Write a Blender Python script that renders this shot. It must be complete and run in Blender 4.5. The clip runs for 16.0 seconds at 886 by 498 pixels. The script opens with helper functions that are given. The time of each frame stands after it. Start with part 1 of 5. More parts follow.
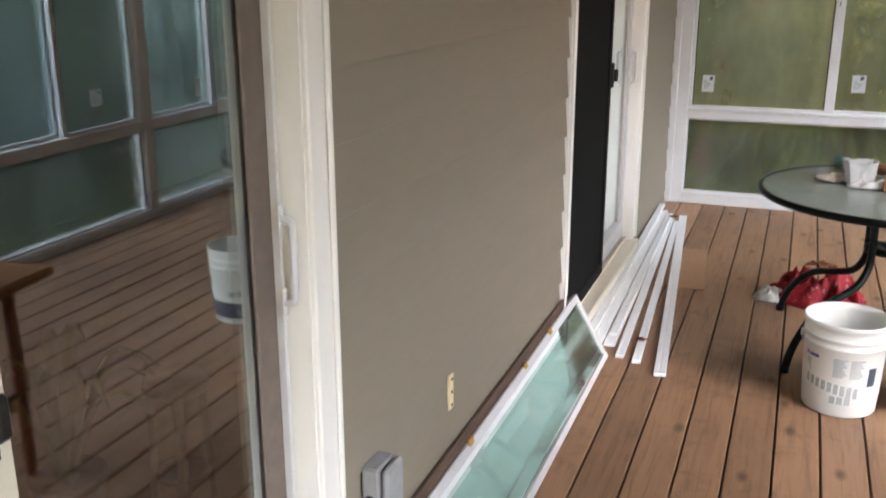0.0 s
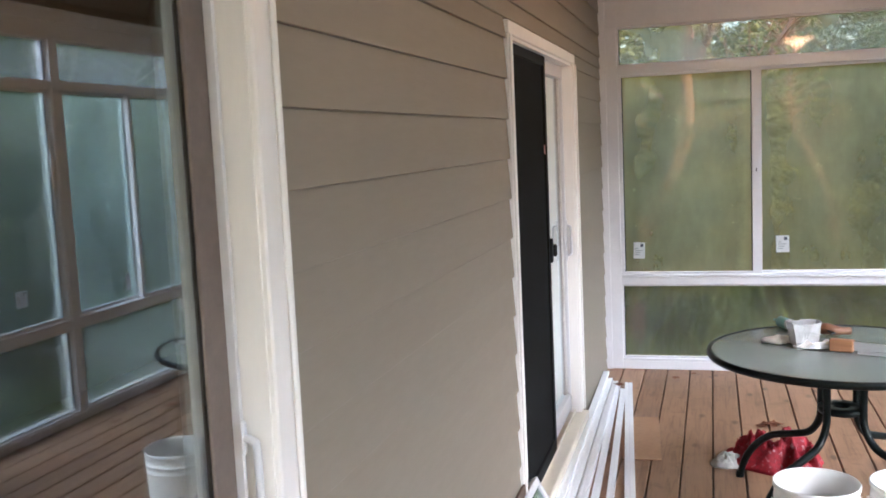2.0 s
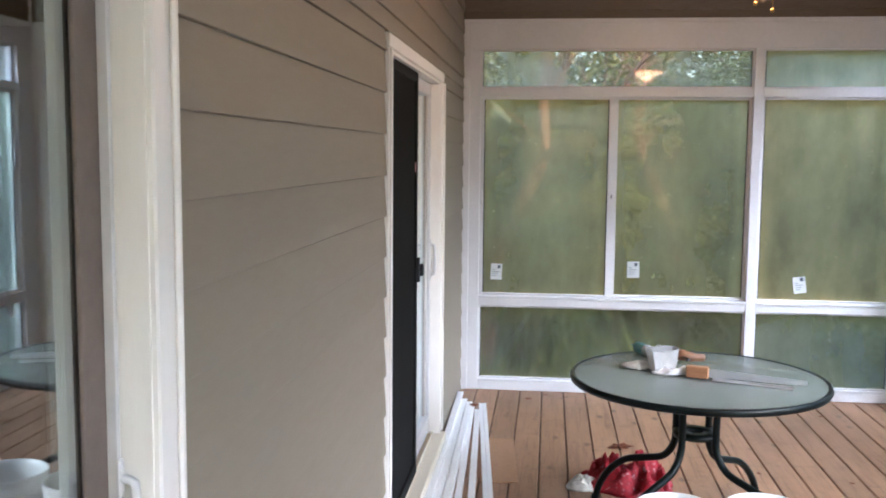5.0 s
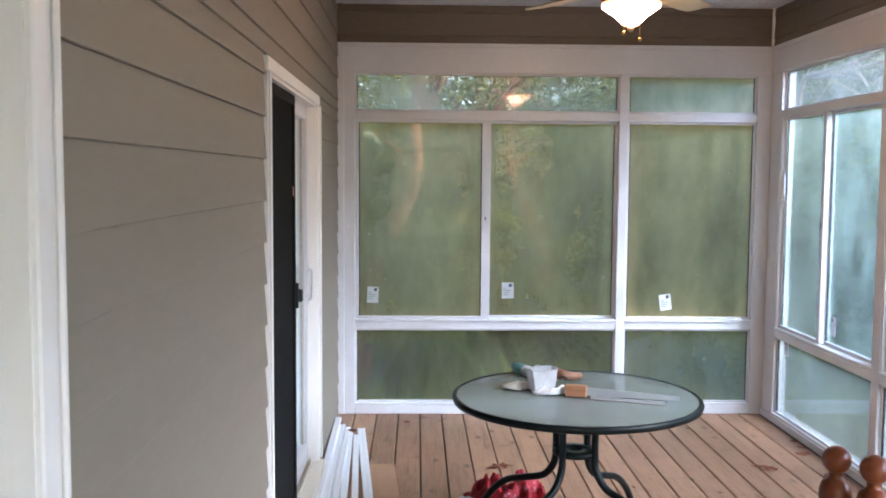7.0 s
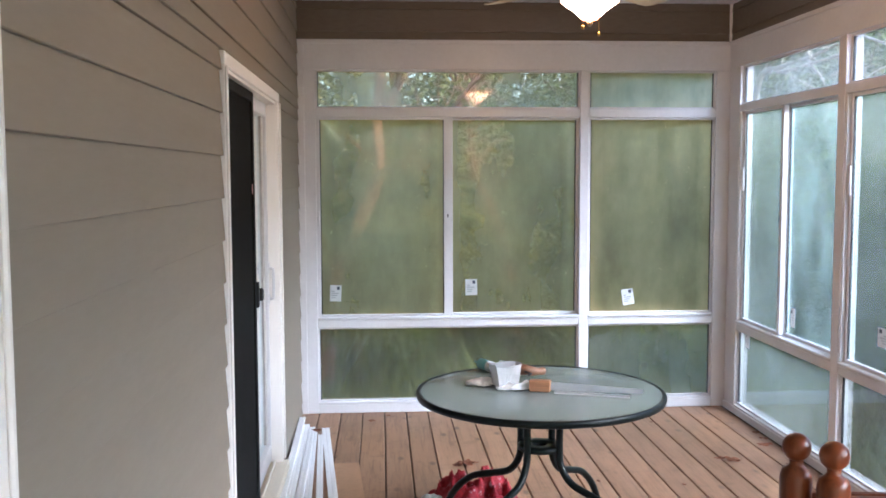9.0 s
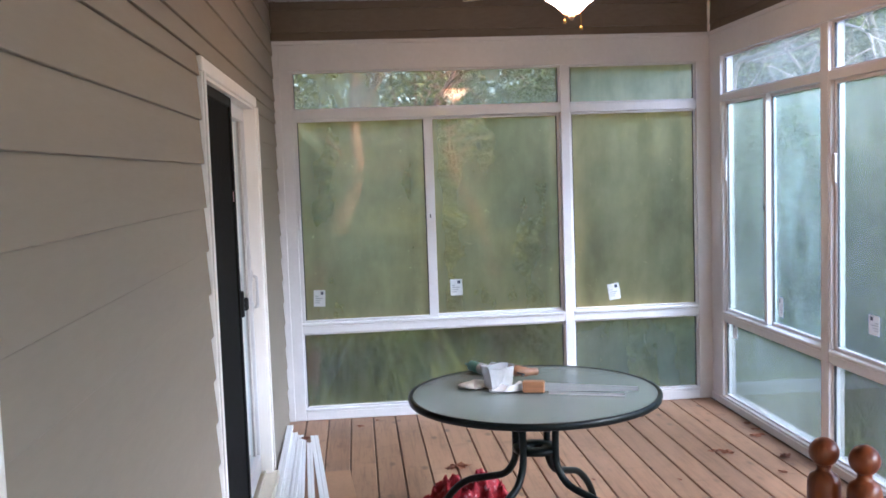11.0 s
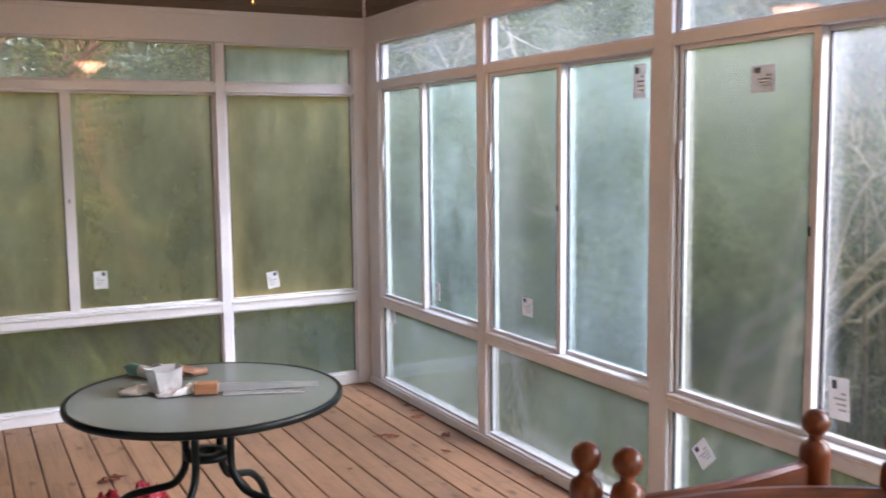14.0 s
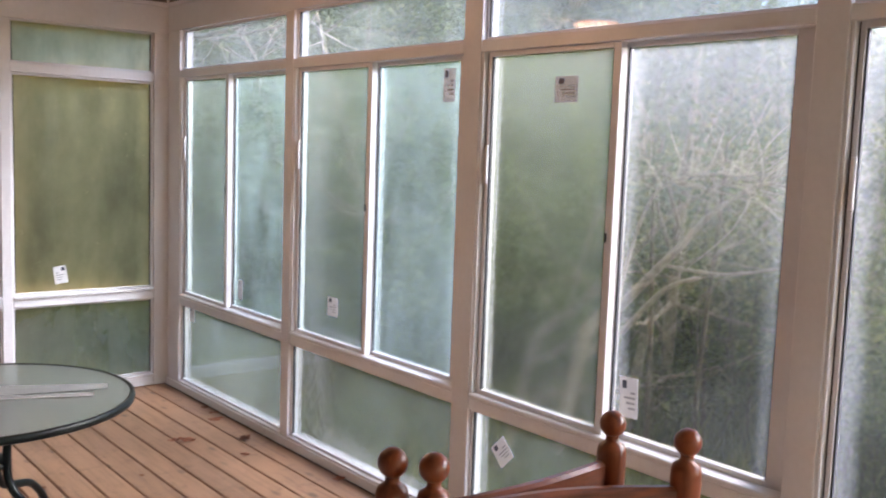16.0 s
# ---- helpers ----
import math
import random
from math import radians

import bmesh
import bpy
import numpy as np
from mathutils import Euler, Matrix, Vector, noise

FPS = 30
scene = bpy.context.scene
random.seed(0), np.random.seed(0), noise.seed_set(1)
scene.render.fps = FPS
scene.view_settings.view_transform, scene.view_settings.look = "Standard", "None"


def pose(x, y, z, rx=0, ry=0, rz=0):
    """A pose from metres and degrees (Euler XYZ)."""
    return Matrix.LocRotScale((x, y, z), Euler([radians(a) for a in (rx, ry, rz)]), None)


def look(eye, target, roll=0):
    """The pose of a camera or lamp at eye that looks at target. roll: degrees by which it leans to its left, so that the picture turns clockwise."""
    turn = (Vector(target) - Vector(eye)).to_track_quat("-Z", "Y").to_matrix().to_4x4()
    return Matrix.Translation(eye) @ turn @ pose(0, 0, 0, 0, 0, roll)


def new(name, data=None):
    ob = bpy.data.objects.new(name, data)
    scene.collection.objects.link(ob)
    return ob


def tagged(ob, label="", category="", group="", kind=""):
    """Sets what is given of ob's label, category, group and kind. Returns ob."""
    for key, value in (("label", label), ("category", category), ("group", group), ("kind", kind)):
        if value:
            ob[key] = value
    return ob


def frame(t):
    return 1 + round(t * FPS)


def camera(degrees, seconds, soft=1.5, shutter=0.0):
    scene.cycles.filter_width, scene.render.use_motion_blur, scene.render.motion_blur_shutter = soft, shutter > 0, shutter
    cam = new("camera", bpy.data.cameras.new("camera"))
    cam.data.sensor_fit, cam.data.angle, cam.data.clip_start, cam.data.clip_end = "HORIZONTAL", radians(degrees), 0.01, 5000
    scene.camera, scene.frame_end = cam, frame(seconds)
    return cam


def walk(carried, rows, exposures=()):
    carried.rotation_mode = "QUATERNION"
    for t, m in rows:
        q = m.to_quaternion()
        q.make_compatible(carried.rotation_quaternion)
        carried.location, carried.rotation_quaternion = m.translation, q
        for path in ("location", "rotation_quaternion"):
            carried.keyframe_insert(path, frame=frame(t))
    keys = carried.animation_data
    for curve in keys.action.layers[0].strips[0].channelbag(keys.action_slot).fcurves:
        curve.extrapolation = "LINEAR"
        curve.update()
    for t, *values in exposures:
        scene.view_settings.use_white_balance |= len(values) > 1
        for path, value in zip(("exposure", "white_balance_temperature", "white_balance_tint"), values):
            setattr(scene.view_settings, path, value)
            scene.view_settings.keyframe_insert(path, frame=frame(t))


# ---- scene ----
cam = camera(50.2, 16.0, soft=1.7, shutter=0.5)
PATH = [
    (0, (0.857, -0.103, 1.64), (0.182, 1.69, 1.066), -0.1),
    (0.5, (0.841, -0.109, 1.658), (0.201, 1.728, 1.192), 0.3),
    (1, (0.825, -0.1, 1.679), (0.193, 1.767, 1.343), -0.1),
    (1.5, (0.785, -0.074, 1.677), (0.195, 1.819, 1.417), -1.5),
    (2, (0.754, -0.038, 1.681), (0.205, 1.871, 1.456), -2.6),
    (2.5, (0.786, 0.004, 1.682), (0.255, 1.919, 1.461), -2.9),
    (3, (0.812, 0.051, 1.676), (0.221, 1.94, 1.392), -0.6),
    (3.5, (0.725, 0.1, 1.686), (0.217, 2.012, 1.39), 0.3),
    (5.8, (0.563, 0.028, 1.688), (0.454, 2.019, 1.522), 0.1),
    (6, (0.545, 0.05, 1.697), (0.46, 2.041, 1.523), 0.1),
    (6.5, (0.556, 0.062, 1.698), (0.559, 2.055, 1.529), 0.3),
    (7, (0.558, 0.066, 1.7), (0.614, 2.059, 1.545), 0.4),
    (7.5, (0.567, 0.074, 1.691), (0.675, 2.065, 1.545), 0.8),
    (8, (0.571, 0.076, 1.691), (0.695, 2.067, 1.55), 1.0),
    (8.5, (0.575, 0.077, 1.687), (0.698, 2.067, 1.532), 0.5),
    (11, (0.53, 0.167, 1.701), (0.709, 2.152, 1.538), -2.0),
    (11.5, (0.533, 0.196, 1.71), (0.716, 2.18, 1.533), -0.8),
    (12, (0.481, 0.332, 1.72), (0.78, 2.302, 1.556), -1.5),
    (12.5, (0.442, 0.37, 1.729), (0.976, 2.293, 1.599), -1.9),
    (13, (0.428, 0.345, 1.731), (1.041, 2.242, 1.569), -0.6),
    (13.5, (0.413, 0.392, 1.719), (1.175, 2.232, 1.538), 0.0),
    (14, (0.413, 0.419, 1.714), (1.323, 2.187, 1.498), -0.6),
    (14.5, (0.418, 0.416, 1.714), (1.412, 2.137, 1.491), -0.5),
    (15, (0.42, 0.418, 1.715), (1.465, 2.11, 1.501), 0.0),
    (15.5, (0.423, 0.429, 1.712), (1.589, 2.036, 1.467), 1.3),
    (16, (0.43, 0.46, 1.712), (1.683, 2.004, 1.499), 2.0),
]
walk(cam, [(t, look(eye, target, roll)) for t, eye, target, roll in PATH],
     exposures=[(0.0, 1.83, 5600, 17), (2.0, 2.17, 5260, 19.5), (3.5, 2.2, 5230, 18.5), (7.0, 2.2, 4930, 17), (8.5, 2.23, 5030, 17.5), (11.0, 2.18, 4930, 19), (12.5, 2.16, 5420, 21), (13.0, 2.0, 5450, 22), (14.5, 1.99, 5560, 24), (16.0, 1.98, 5620, 23.5)])

# ---- world and sun ----
world = bpy.data.worlds.new("overcast_sky")
scene.world = world
world.use_nodes = True
_n = world.node_tree.nodes
_sky = _n.new("ShaderNodeTexSky")
_sky.sky_type, _sky.sun_disc = "NISHITA", False
_sky.sun_elevation, _sky.sun_rotation = radians(30), radians(125)
_sky.air_density, _sky.dust_density, _sky.ozone_density = 1.0, 1.5, 2.0
_n["Background"].inputs["Strength"].default_value = 0.15
world.node_tree.links.new(_sky.outputs["Color"], _n["Background"].inputs["Color"])
sun = new("sun", bpy.data.lights.new("sun", "SUN"))
sun.data.energy, sun.data.angle, sun.data.color = 1.4, radians(36), (1.0, 0.98, 0.96)
sun.matrix_world = look((8, -5.6, 5.64), (0, 0, 0))


# ---- materials ----
def shader(name):
    m = bpy.data.materials.new(name)
    m.use_nodes = True
    nt = m.node_tree
    return m, nt, nt.nodes["Principled BSDF"], nt.nodes["Material Output"]


def node(nt, kind, **values):
    n = nt.nodes.new(kind)
    for key, value in values.items():
        n.inputs[key.replace("_", " ")].default_value = value
    return n


def coords(nt, scale=(1, 1, 1), space="Object"):
    tc, mp = nt.nodes.new("ShaderNodeTexCoord"), nt.nodes.new("ShaderNodeMapping")
    mp.inputs["Scale"].default_value = scale
    nt.links.new(tc.outputs[space], mp.inputs["Vector"])
    return mp.outputs["Vector"]


def ramp(nt, src, stops):
    r = nt.nodes.new("ShaderNodeValToRGB")
    r.color_ramp.elements[0].position, r.color_ramp.elements[0].color = stops[0][0], (*stops[0][1], 1)
    r.color_ramp.elements[1].position, r.color_ramp.elements[1].color = stops[-1][0], (*stops[-1][1], 1)
    for pos, col in stops[1:-1]:
        r.color_ramp.elements.new(pos).color = (*col, 1)
    nt.links.new(src, r.inputs["Fac"])
    return r.outputs["Color"]


def mixed(nt, fac, a, b, mode="MIX"):
    m = nt.nodes.new("ShaderNodeMix")
    m.data_type, m.blend_type = "RGBA", mode
    for sock, v in ((m.inputs[0], fac), (m.inputs[6], a), (m.inputs[7], b)):
        if isinstance(v, (int, float)):
            sock.default_value = v
        elif isinstance(v, tuple):
            sock.default_value = (*v, 1)
        else:
            nt.links.new(v, sock)
    return m.outputs[2]


def grey(v):
    return (v, v, v)


def surface(name, color, rough=0.5, dark=0.85, light=1.08, grain=30, stain=3, bump=0.1, bumpscale=150, stretch=(1, 1, 1),
            metallic=0.0, per_piece=0.0, per_island=0.0, dirt=None, dirt_at=0.62, sheen=0.0):
    """Paint, wood or metal with variation at two scales, a fine relief, and stains of a second colour."""
    m, nt, b, _ = shader(name)
    vec = coords(nt, stretch)
    n1 = node(nt, "ShaderNodeTexNoise", Scale=grain, Detail=5.0, Roughness=0.6)
    n2 = node(nt, "ShaderNodeTexNoise", Scale=stain, Detail=4.0, Roughness=0.55)
    n3 = node(nt, "ShaderNodeTexNoise", Scale=bumpscale, Detail=3.0)
    for n in (n1, n2, n3):
        nt.links.new(vec, n.inputs["Vector"])
    col = mixed(nt, 1.0, color, ramp(nt, n1.outputs["Fac"], [(0.3, grey(dark)), (0.7, grey(light))]), "MULTIPLY")
    if dirt:
        col = mixed(nt, ramp(nt, n2.outputs["Fac"], [(dirt_at - 0.08, grey(0)), (dirt_at + 0.12, grey(0.7))]), col, dirt)
    else:
        col = mixed(nt, 1.0, col, ramp(nt, n2.outputs["Fac"], [(0.3, grey(0.93)), (0.7, grey(1.04))]), "MULTIPLY")
    if per_piece or per_island:
        src = nt.nodes.new("ShaderNodeObjectInfo" if per_piece else "ShaderNodeNewGeometry")
        k = per_piece or per_island
        col = mixed(nt, 1.0, col, ramp(nt, src.outputs["Random" if per_piece else "Random Per Island"],
                                      [(0.0, grey(1 - k)), (1.0, grey(1 + k))]), "MULTIPLY")
    nt.links.new(col, b.inputs["Base Color"])
    b.inputs["Roughness"].default_value, b.inputs["Metallic"].default_value = rough, metallic
    b.inputs["Sheen Weight"].default_value = sheen
    if bump:
        bp = node(nt, "ShaderNodeBump", Strength=bump, Distance=0.004)
        nt.links.new(n3.outputs["Fac"], bp.inputs["Height"])
        nt.links.new(bp.outputs["Normal"], b.inputs["Normal"])
    return m


def wood(name, color, deep, along="y", ring=9.0, rough=0.5, per_piece=0.1, knots=True, bump=0.25):
    """Wood with grain along one axis, knots and wear."""
    m, nt, b, _ = shader(name)
    k = {"x": (0.06, 1, 1), "y": (1, 0.06, 1), "z": (1, 1, 0.06)}[along]
    vec = coords(nt, k)
    info = nt.nodes.new("ShaderNodeObjectInfo")
    off = node(nt, "ShaderNodeVectorMath")
    off.operation = "MULTIPLY_ADD"
    nt.links.new(info.outputs["Random"], off.inputs[0])
    off.inputs[1].default_value = (37, 53, 19)
    nt.links.new(vec, off.inputs[2])
    n1 = node(nt, "ShaderNodeTexNoise", Scale=ring * 6, Detail=6.0, Roughness=0.65, Distortion=0.6)
    n2 = node(nt, "ShaderNodeTexNoise", Scale=2.2, Detail=5.0, Roughness=0.6)
    nt.links.new(off.outputs[0], n1.inputs["Vector"])

    def shifted(scale):
        v = node(nt, "ShaderNodeVectorMath")
        v.operation = "MULTIPLY_ADD"
        nt.links.new(info.outputs["Random"], v.inputs[0])
        v.inputs[1].default_value = (71, 43, 29)
        nt.links.new(coords(nt, scale), v.inputs[2])
        return v.outputs[0]
    nt.links.new(shifted((1, 1, 1)), n2.inputs["Vector"])
    col = ramp(nt, n1.outputs["Fac"], [(0.28, deep), (0.5, color), (0.75, tuple(min(1, c * 1.12) for c in color))])
    if knots:
        v = node(nt, "ShaderNodeTexVoronoi", Scale=6.5)
        nt.links.new(shifted({"x": (0.5, 1, 1), "y": (1, 0.5, 1), "z": (1, 1, 0.5)}[along]), v.inputs["Vector"])
        spot = ramp(nt, v.outputs["Distance"], [(0.06, grey(0.9)), (0.17, grey(0))])
        col = mixed(nt, spot, col, tuple(c * 0.55 for c in deep))
        smudge = node(nt, "ShaderNodeTexNoise", Scale=9.0, Detail=4.0, Roughness=0.6, Distortion=0.4)
        nt.links.new(shifted((1, 1, 1)), smudge.inputs["Vector"])
        col = mixed(nt, ramp(nt, smudge.outputs["Fac"], [(0.57, grey(0)), (0.7, grey(0.45))]), col, tuple(c * 0.75 for c in deep))
    col = mixed(nt, 1.0, col, ramp(nt, n2.outputs["Fac"], [(0.3, grey(0.8)), (0.45, grey(0.96)), (0.7, grey(1.08))]), "MULTIPLY")
    if per_piece:
        col = mixed(nt, 1.0, col, ramp(nt, info.outputs["Random"], [(0, grey(1 - per_piece)), (1, grey(1 + per_piece))]), "MULTIPLY")
    nt.links.new(col, b.inputs["Base Color"])
    b.inputs["Roughness"].default_value = rough
    bp = node(nt, "ShaderNodeBump", Strength=bump, Distance=0.003)
    nt.links.new(n1.outputs["Fac"], bp.inputs["Height"])
    nt.links.new(bp.outputs["Normal"], b.inputs["Normal"])
    return m


def glazing(name, haze, blur, tint=(0.9, 0.95, 0.91), patch=0.5, rough=0.22, gloss=1.0, film_colour=(0.84, 0.9, 0.87), reflect=(1, 1, 1), polish=0.01, across="", edge=0.0, rise=0.0, fleck=0.0):
    """Window glass: clear, with a misted film that blurs and scatters in streaks, and a mirror gloss by Fresnel."""
    m, nt, b, out = shader(name)
    nt.nodes.remove(b)
    clear = node(nt, "ShaderNodeBsdfTransparent", Color=(*tint, 1))
    fog = node(nt, "ShaderNodeBsdfRefraction", Color=(*tint, 1), Roughness=rough, IOR=1.16)
    film = node(nt, "ShaderNodeBsdfTranslucent", Color=(*film_colour, 1))
    shine = node(nt, "ShaderNodeBsdfGlossy", Color=(*reflect, 1), Roughness=polish)
    n1 = node(nt, "ShaderNodeTexNoise", Scale=2.2, Detail=4.0, Roughness=0.55)
    n2 = node(nt, "ShaderNodeTexNoise", Scale=7.0, Detail=6.0, Roughness=0.7)
    nt.links.new(coords(nt, (1, 1, 0.55)), n1.inputs["Vector"])
    nt.links.new(coords(nt, (1, 1, 0.75)), n2.inputs["Vector"])
    both = node(nt, "ShaderNodeMath")
    both.operation = "MULTIPLY_ADD"
    nt.links.new(n2.outputs["Fac"], both.inputs[0])
    both.inputs[1].default_value = 0.22
    nt.links.new(n1.outputs["Fac"], both.inputs[2])
    drip = node(nt, "ShaderNodeTexNoise", Scale=30.0, Detail=4.0, Roughness=0.65)
    nt.links.new(coords(nt, (1, 1, 0.12)), drip.inputs["Vector"])
    wet = node(nt, "ShaderNodeMath")
    wet.operation = "MULTIPLY_ADD"
    nt.links.new(drip.outputs["Fac"], wet.inputs[0])
    wet.inputs[1].default_value = 0.07
    nt.links.new(both.outputs[0], wet.inputs[2])
    both = wet
    lo, hi = 1 - patch, 1 + patch
    def scaled(v):
        r = nt.nodes.new("ShaderNodeMapRange")
        r.inputs["From Min"].default_value, r.inputs["From Max"].default_value = 0.485, 0.885
        r.inputs["To Min"].default_value, r.inputs["To Max"].default_value = min(1, v * lo), min(1, v * hi)
        nt.links.new(both.outputs[0], r.inputs["Value"])
        return r.outputs["Result"]
    def mix(fac, a, c):
        s = nt.nodes.new("ShaderNodeMixShader")
        if isinstance(fac, float):
            s.inputs[0].default_value = fac
        else:
            nt.links.new(fac, s.inputs[0])
        nt.links.new(a.outputs[0], s.inputs[1])
        nt.links.new(c.outputs[0], s.inputs[2])
        return s
    body = mix(scaled(blur), clear, fog) if blur else clear
    if haze:
        amount = scaled(haze)
        tc, sep = nt.nodes.new("ShaderNodeTexCoord"), nt.nodes.new("ShaderNodeSeparateXYZ")
        nt.links.new(tc.outputs["Generated"], sep.inputs[0])
        def more(src, k):
            a = nt.nodes.new("ShaderNodeMath")
            a.operation, a.use_clamp = "MULTIPLY_ADD", True
            nt.links.new(src, a.inputs[0])
            a.inputs[1].default_value = k
            nt.links.new(amount, a.inputs[2])
            return a.outputs[0]
        if rise:                                  # mist thicker towards the head, which also puts pale sky into the pane
            amount = more(ramp(nt, sep.outputs["Z"], [(0.4, grey(0)), (0.75, grey(0.3)), (1.0, grey(1))]), rise)
        if edge:                                  # condensation creeping in from the sides
            wob = node(nt, "ShaderNodeMath")
            wob.operation = "MULTIPLY_ADD"
            nt.links.new(n2.outputs["Fac"], wob.inputs[0])
            wob.inputs[1].default_value = 0.1
            nt.links.new(sep.outputs[across], wob.inputs[2])
            amount = more(ramp(nt, wob.outputs[0], [(0.03, grey(1)), (0.16, grey(0)), (0.93, grey(0)), (1.06, grey(1))]), edge)
        if fleck:                                 # scattered drops and smears
            spots = node(nt, "ShaderNodeTexNoise", Scale=13.0, Detail=6.0, Roughness=0.75, Distortion=0.8)
            nt.links.new(coords(nt), spots.inputs["Vector"])
            amount = more(ramp(nt, spots.outputs["Fac"], [(0.64, grey(0)), (0.7, grey(1))]), fleck)
        body = mix(amount, body, film)
    fr = node(nt, "ShaderNodeLayerWeight", Blend=0.5)
    p5 = node(nt, "ShaderNodeMath")
    p5.operation = "POWER"
    nt.links.new(fr.outputs["Facing"], p5.inputs[0])
    p5.inputs[1].default_value = 5.0
    g = node(nt, "ShaderNodeMath")
    g.operation, g.use_clamp = "MULTIPLY_ADD", True
    nt.links.new(p5.outputs[0], g.inputs[0])
    g.inputs[1].default_value, g.inputs[2].default_value = 0.96 * gloss, 0.04 * gloss
    nt.links.new(mix(g.outputs[0], body, shine).outputs[0], out.inputs["Surface"])
    return m


def glow(name, color, strength):
    m, nt, b, _ = shader(name)
    b.inputs["Base Color"].default_value = (*color, 1)
    b.inputs["Emission Color"].default_value = (*color, 1)
    b.inputs["Emission Strength"].default_value = strength
    return m


def leafy(name, dark, light, through_light=0.35):
    m, nt, b, out = shader(name)
    geo = nt.nodes.new("ShaderNodeNewGeometry")
    info = nt.nodes.new("ShaderNodeObjectInfo")
    col = ramp(nt, geo.outputs["Random Per Island"], [(0.0, dark), (0.75, light), (1.0, tuple(min(1, c * 1.5) for c in light))])
    col = mixed(nt, 1.0, col, ramp(nt, info.outputs["Random"], [(0, (0.75, 0.8, 0.8)), (1, (1.15, 1.1, 0.95))]), "MULTIPLY")
    nt.links.new(col, b.inputs["Base Color"])
    b.inputs["Roughness"].default_value = 0.55
    tr = nt.nodes.new("ShaderNodeBsdfTranslucent")
    nt.links.new(col, tr.inputs["Color"])
    s = nt.nodes.new("ShaderNodeMixShader")
    s.inputs[0].default_value = through_light
    nt.links.new(b.outputs[0], s.inputs[1])
    nt.links.new(tr.outputs[0], s.inputs[2])
    nt.links.new(s.outputs[0], out.inputs["Surface"])
    return m


def see_through(m, share, colour):
    """Clear share of a frosted sheet, so that what lies right under it shows."""
    nt = m.node_tree
    b = nt.nodes["Principled BSDF"]
    out = [n for n in nt.nodes if n.type == "OUTPUT_MATERIAL"][0]
    tr, mx = nt.nodes.new("ShaderNodeBsdfTransparent"), nt.nodes.new("ShaderNodeMixShader")
    tr.inputs["Color"].default_value = (*colour, 1)
    mx.inputs[0].default_value = share
    nt.links.new(b.outputs[0], mx.inputs[1])
    nt.links.new(tr.outputs[0], mx.inputs[2])
    nt.links.new(mx.outputs[0], out.inputs["Surface"])


M_SIDING = surface("siding_paint", (0.255, 0.215, 0.165), 0.6, 0.96, 1.03, 60, 1.6, 0.06, 90, (1, 0.15, 1))
M_BAND = surface("band_paint", (0.15, 0.115, 0.085), 0.55, 0.9, 1.08, 50, 2.0, 0.12, 90, (0.3, 0.3, 1))
M_WHITE = surface("white_vinyl", (0.64, 0.625, 0.635), 0.35, 0.97, 1.02, 40, 2.5, 0.03, 120)
M_TRIM = surface("white_trim_paint", (0.84, 0.8, 0.76), 0.45, 0.97, 1.02, 35, 4.0, 0.06, 120, (1, 1, 0.2), dirt=(0.66, 0.6, 0.54), dirt_at=0.7)
M_CREAM = surface("cream_vinyl", (0.72, 0.66, 0.54), 0.4, 0.95, 1.03, 35, 4.0, 0.05, 120, dirt=(0.45, 0.4, 0.32), dirt_at=0.7)
M_CEIL = surface("ceiling_paint", (0.7, 0.7, 0.69), 0.6, 0.97, 1.02, 30, 2.0, 0.05, 100)
M_DECK = wood("deck_wood", (0.285, 0.16, 0.088), (0.165, 0.088, 0.045), "y", 7.0, 0.5, 0.13, True, 0.2)
M_DECK.node_tree.nodes["Principled BSDF"].inputs["Specular IOR Level"].default_value = 0.5
M_UNDER = surface("joist_wood", (0.07, 0.05, 0.035), 0.8)
M_GASKET = surface("black_gasket", (0.02, 0.02, 0.022), 0.6, bump=0)
M_BLACK = surface("black_screen_frame", (0.005, 0.005, 0.005), 0.7, 0.8, 1.1, bump=0.05)
M_MESH = surface("black_insect_screen", (0.004, 0.004, 0.004), 0.95, 0.7, 1.2, 400, 3, 0.3, 700)
# Tones of the added door strips: jamb shade put into a colour.
M_EDGE_SHADE = surface("brown_edge_shade", (0.17, 0.13, 0.105), 0.6, bump=0.05)
M_EDGE_SHADE_GREY = surface("grey_edge_shade", (0.5, 0.46, 0.43), 0.6, bump=0.05)
M_LATCH = surface("black_plastic", (0.012, 0.012, 0.013), 0.35, bump=0)
M_MIST = glazing("misted_glass", 0.33, 0.85, (1.0, 0.9, 0.66), 0.42, 0.12, 0.5, (0.98, 0.85, 0.49), polish=0.04, across="X", edge=0.16, rise=0.03, fleck=0.32)
M_MIST_PALE = glazing("thickly_misted_glass", 0.52, 0.85, (1.0, 0.9, 0.66), 0.42, 0.12, 0.5, (0.98, 0.85, 0.49), polish=0.04, across="X", edge=0.16, rise=0.1, fleck=0.32)
M_LOW_PALE = glazing("misted_lower_glass", 0.26, 0.75, (0.99, 0.96, 0.81), 0.4, 0.2, film_colour=(0.92, 0.92, 0.7), fleck=0.15)
M_LOW = glazing("lower_glass", 0.13, 0.6, (0.99, 0.96, 0.81), 0.4, 0.22, film_colour=(0.92, 0.88, 0.62))
M_TRANSOM = glazing("transom_glass", 0.26, 0.22, (1.0, 0.93, 0.78), 0.6, 0.1, 0.8, (0.98, 0.88, 0.6), fleck=0.1)
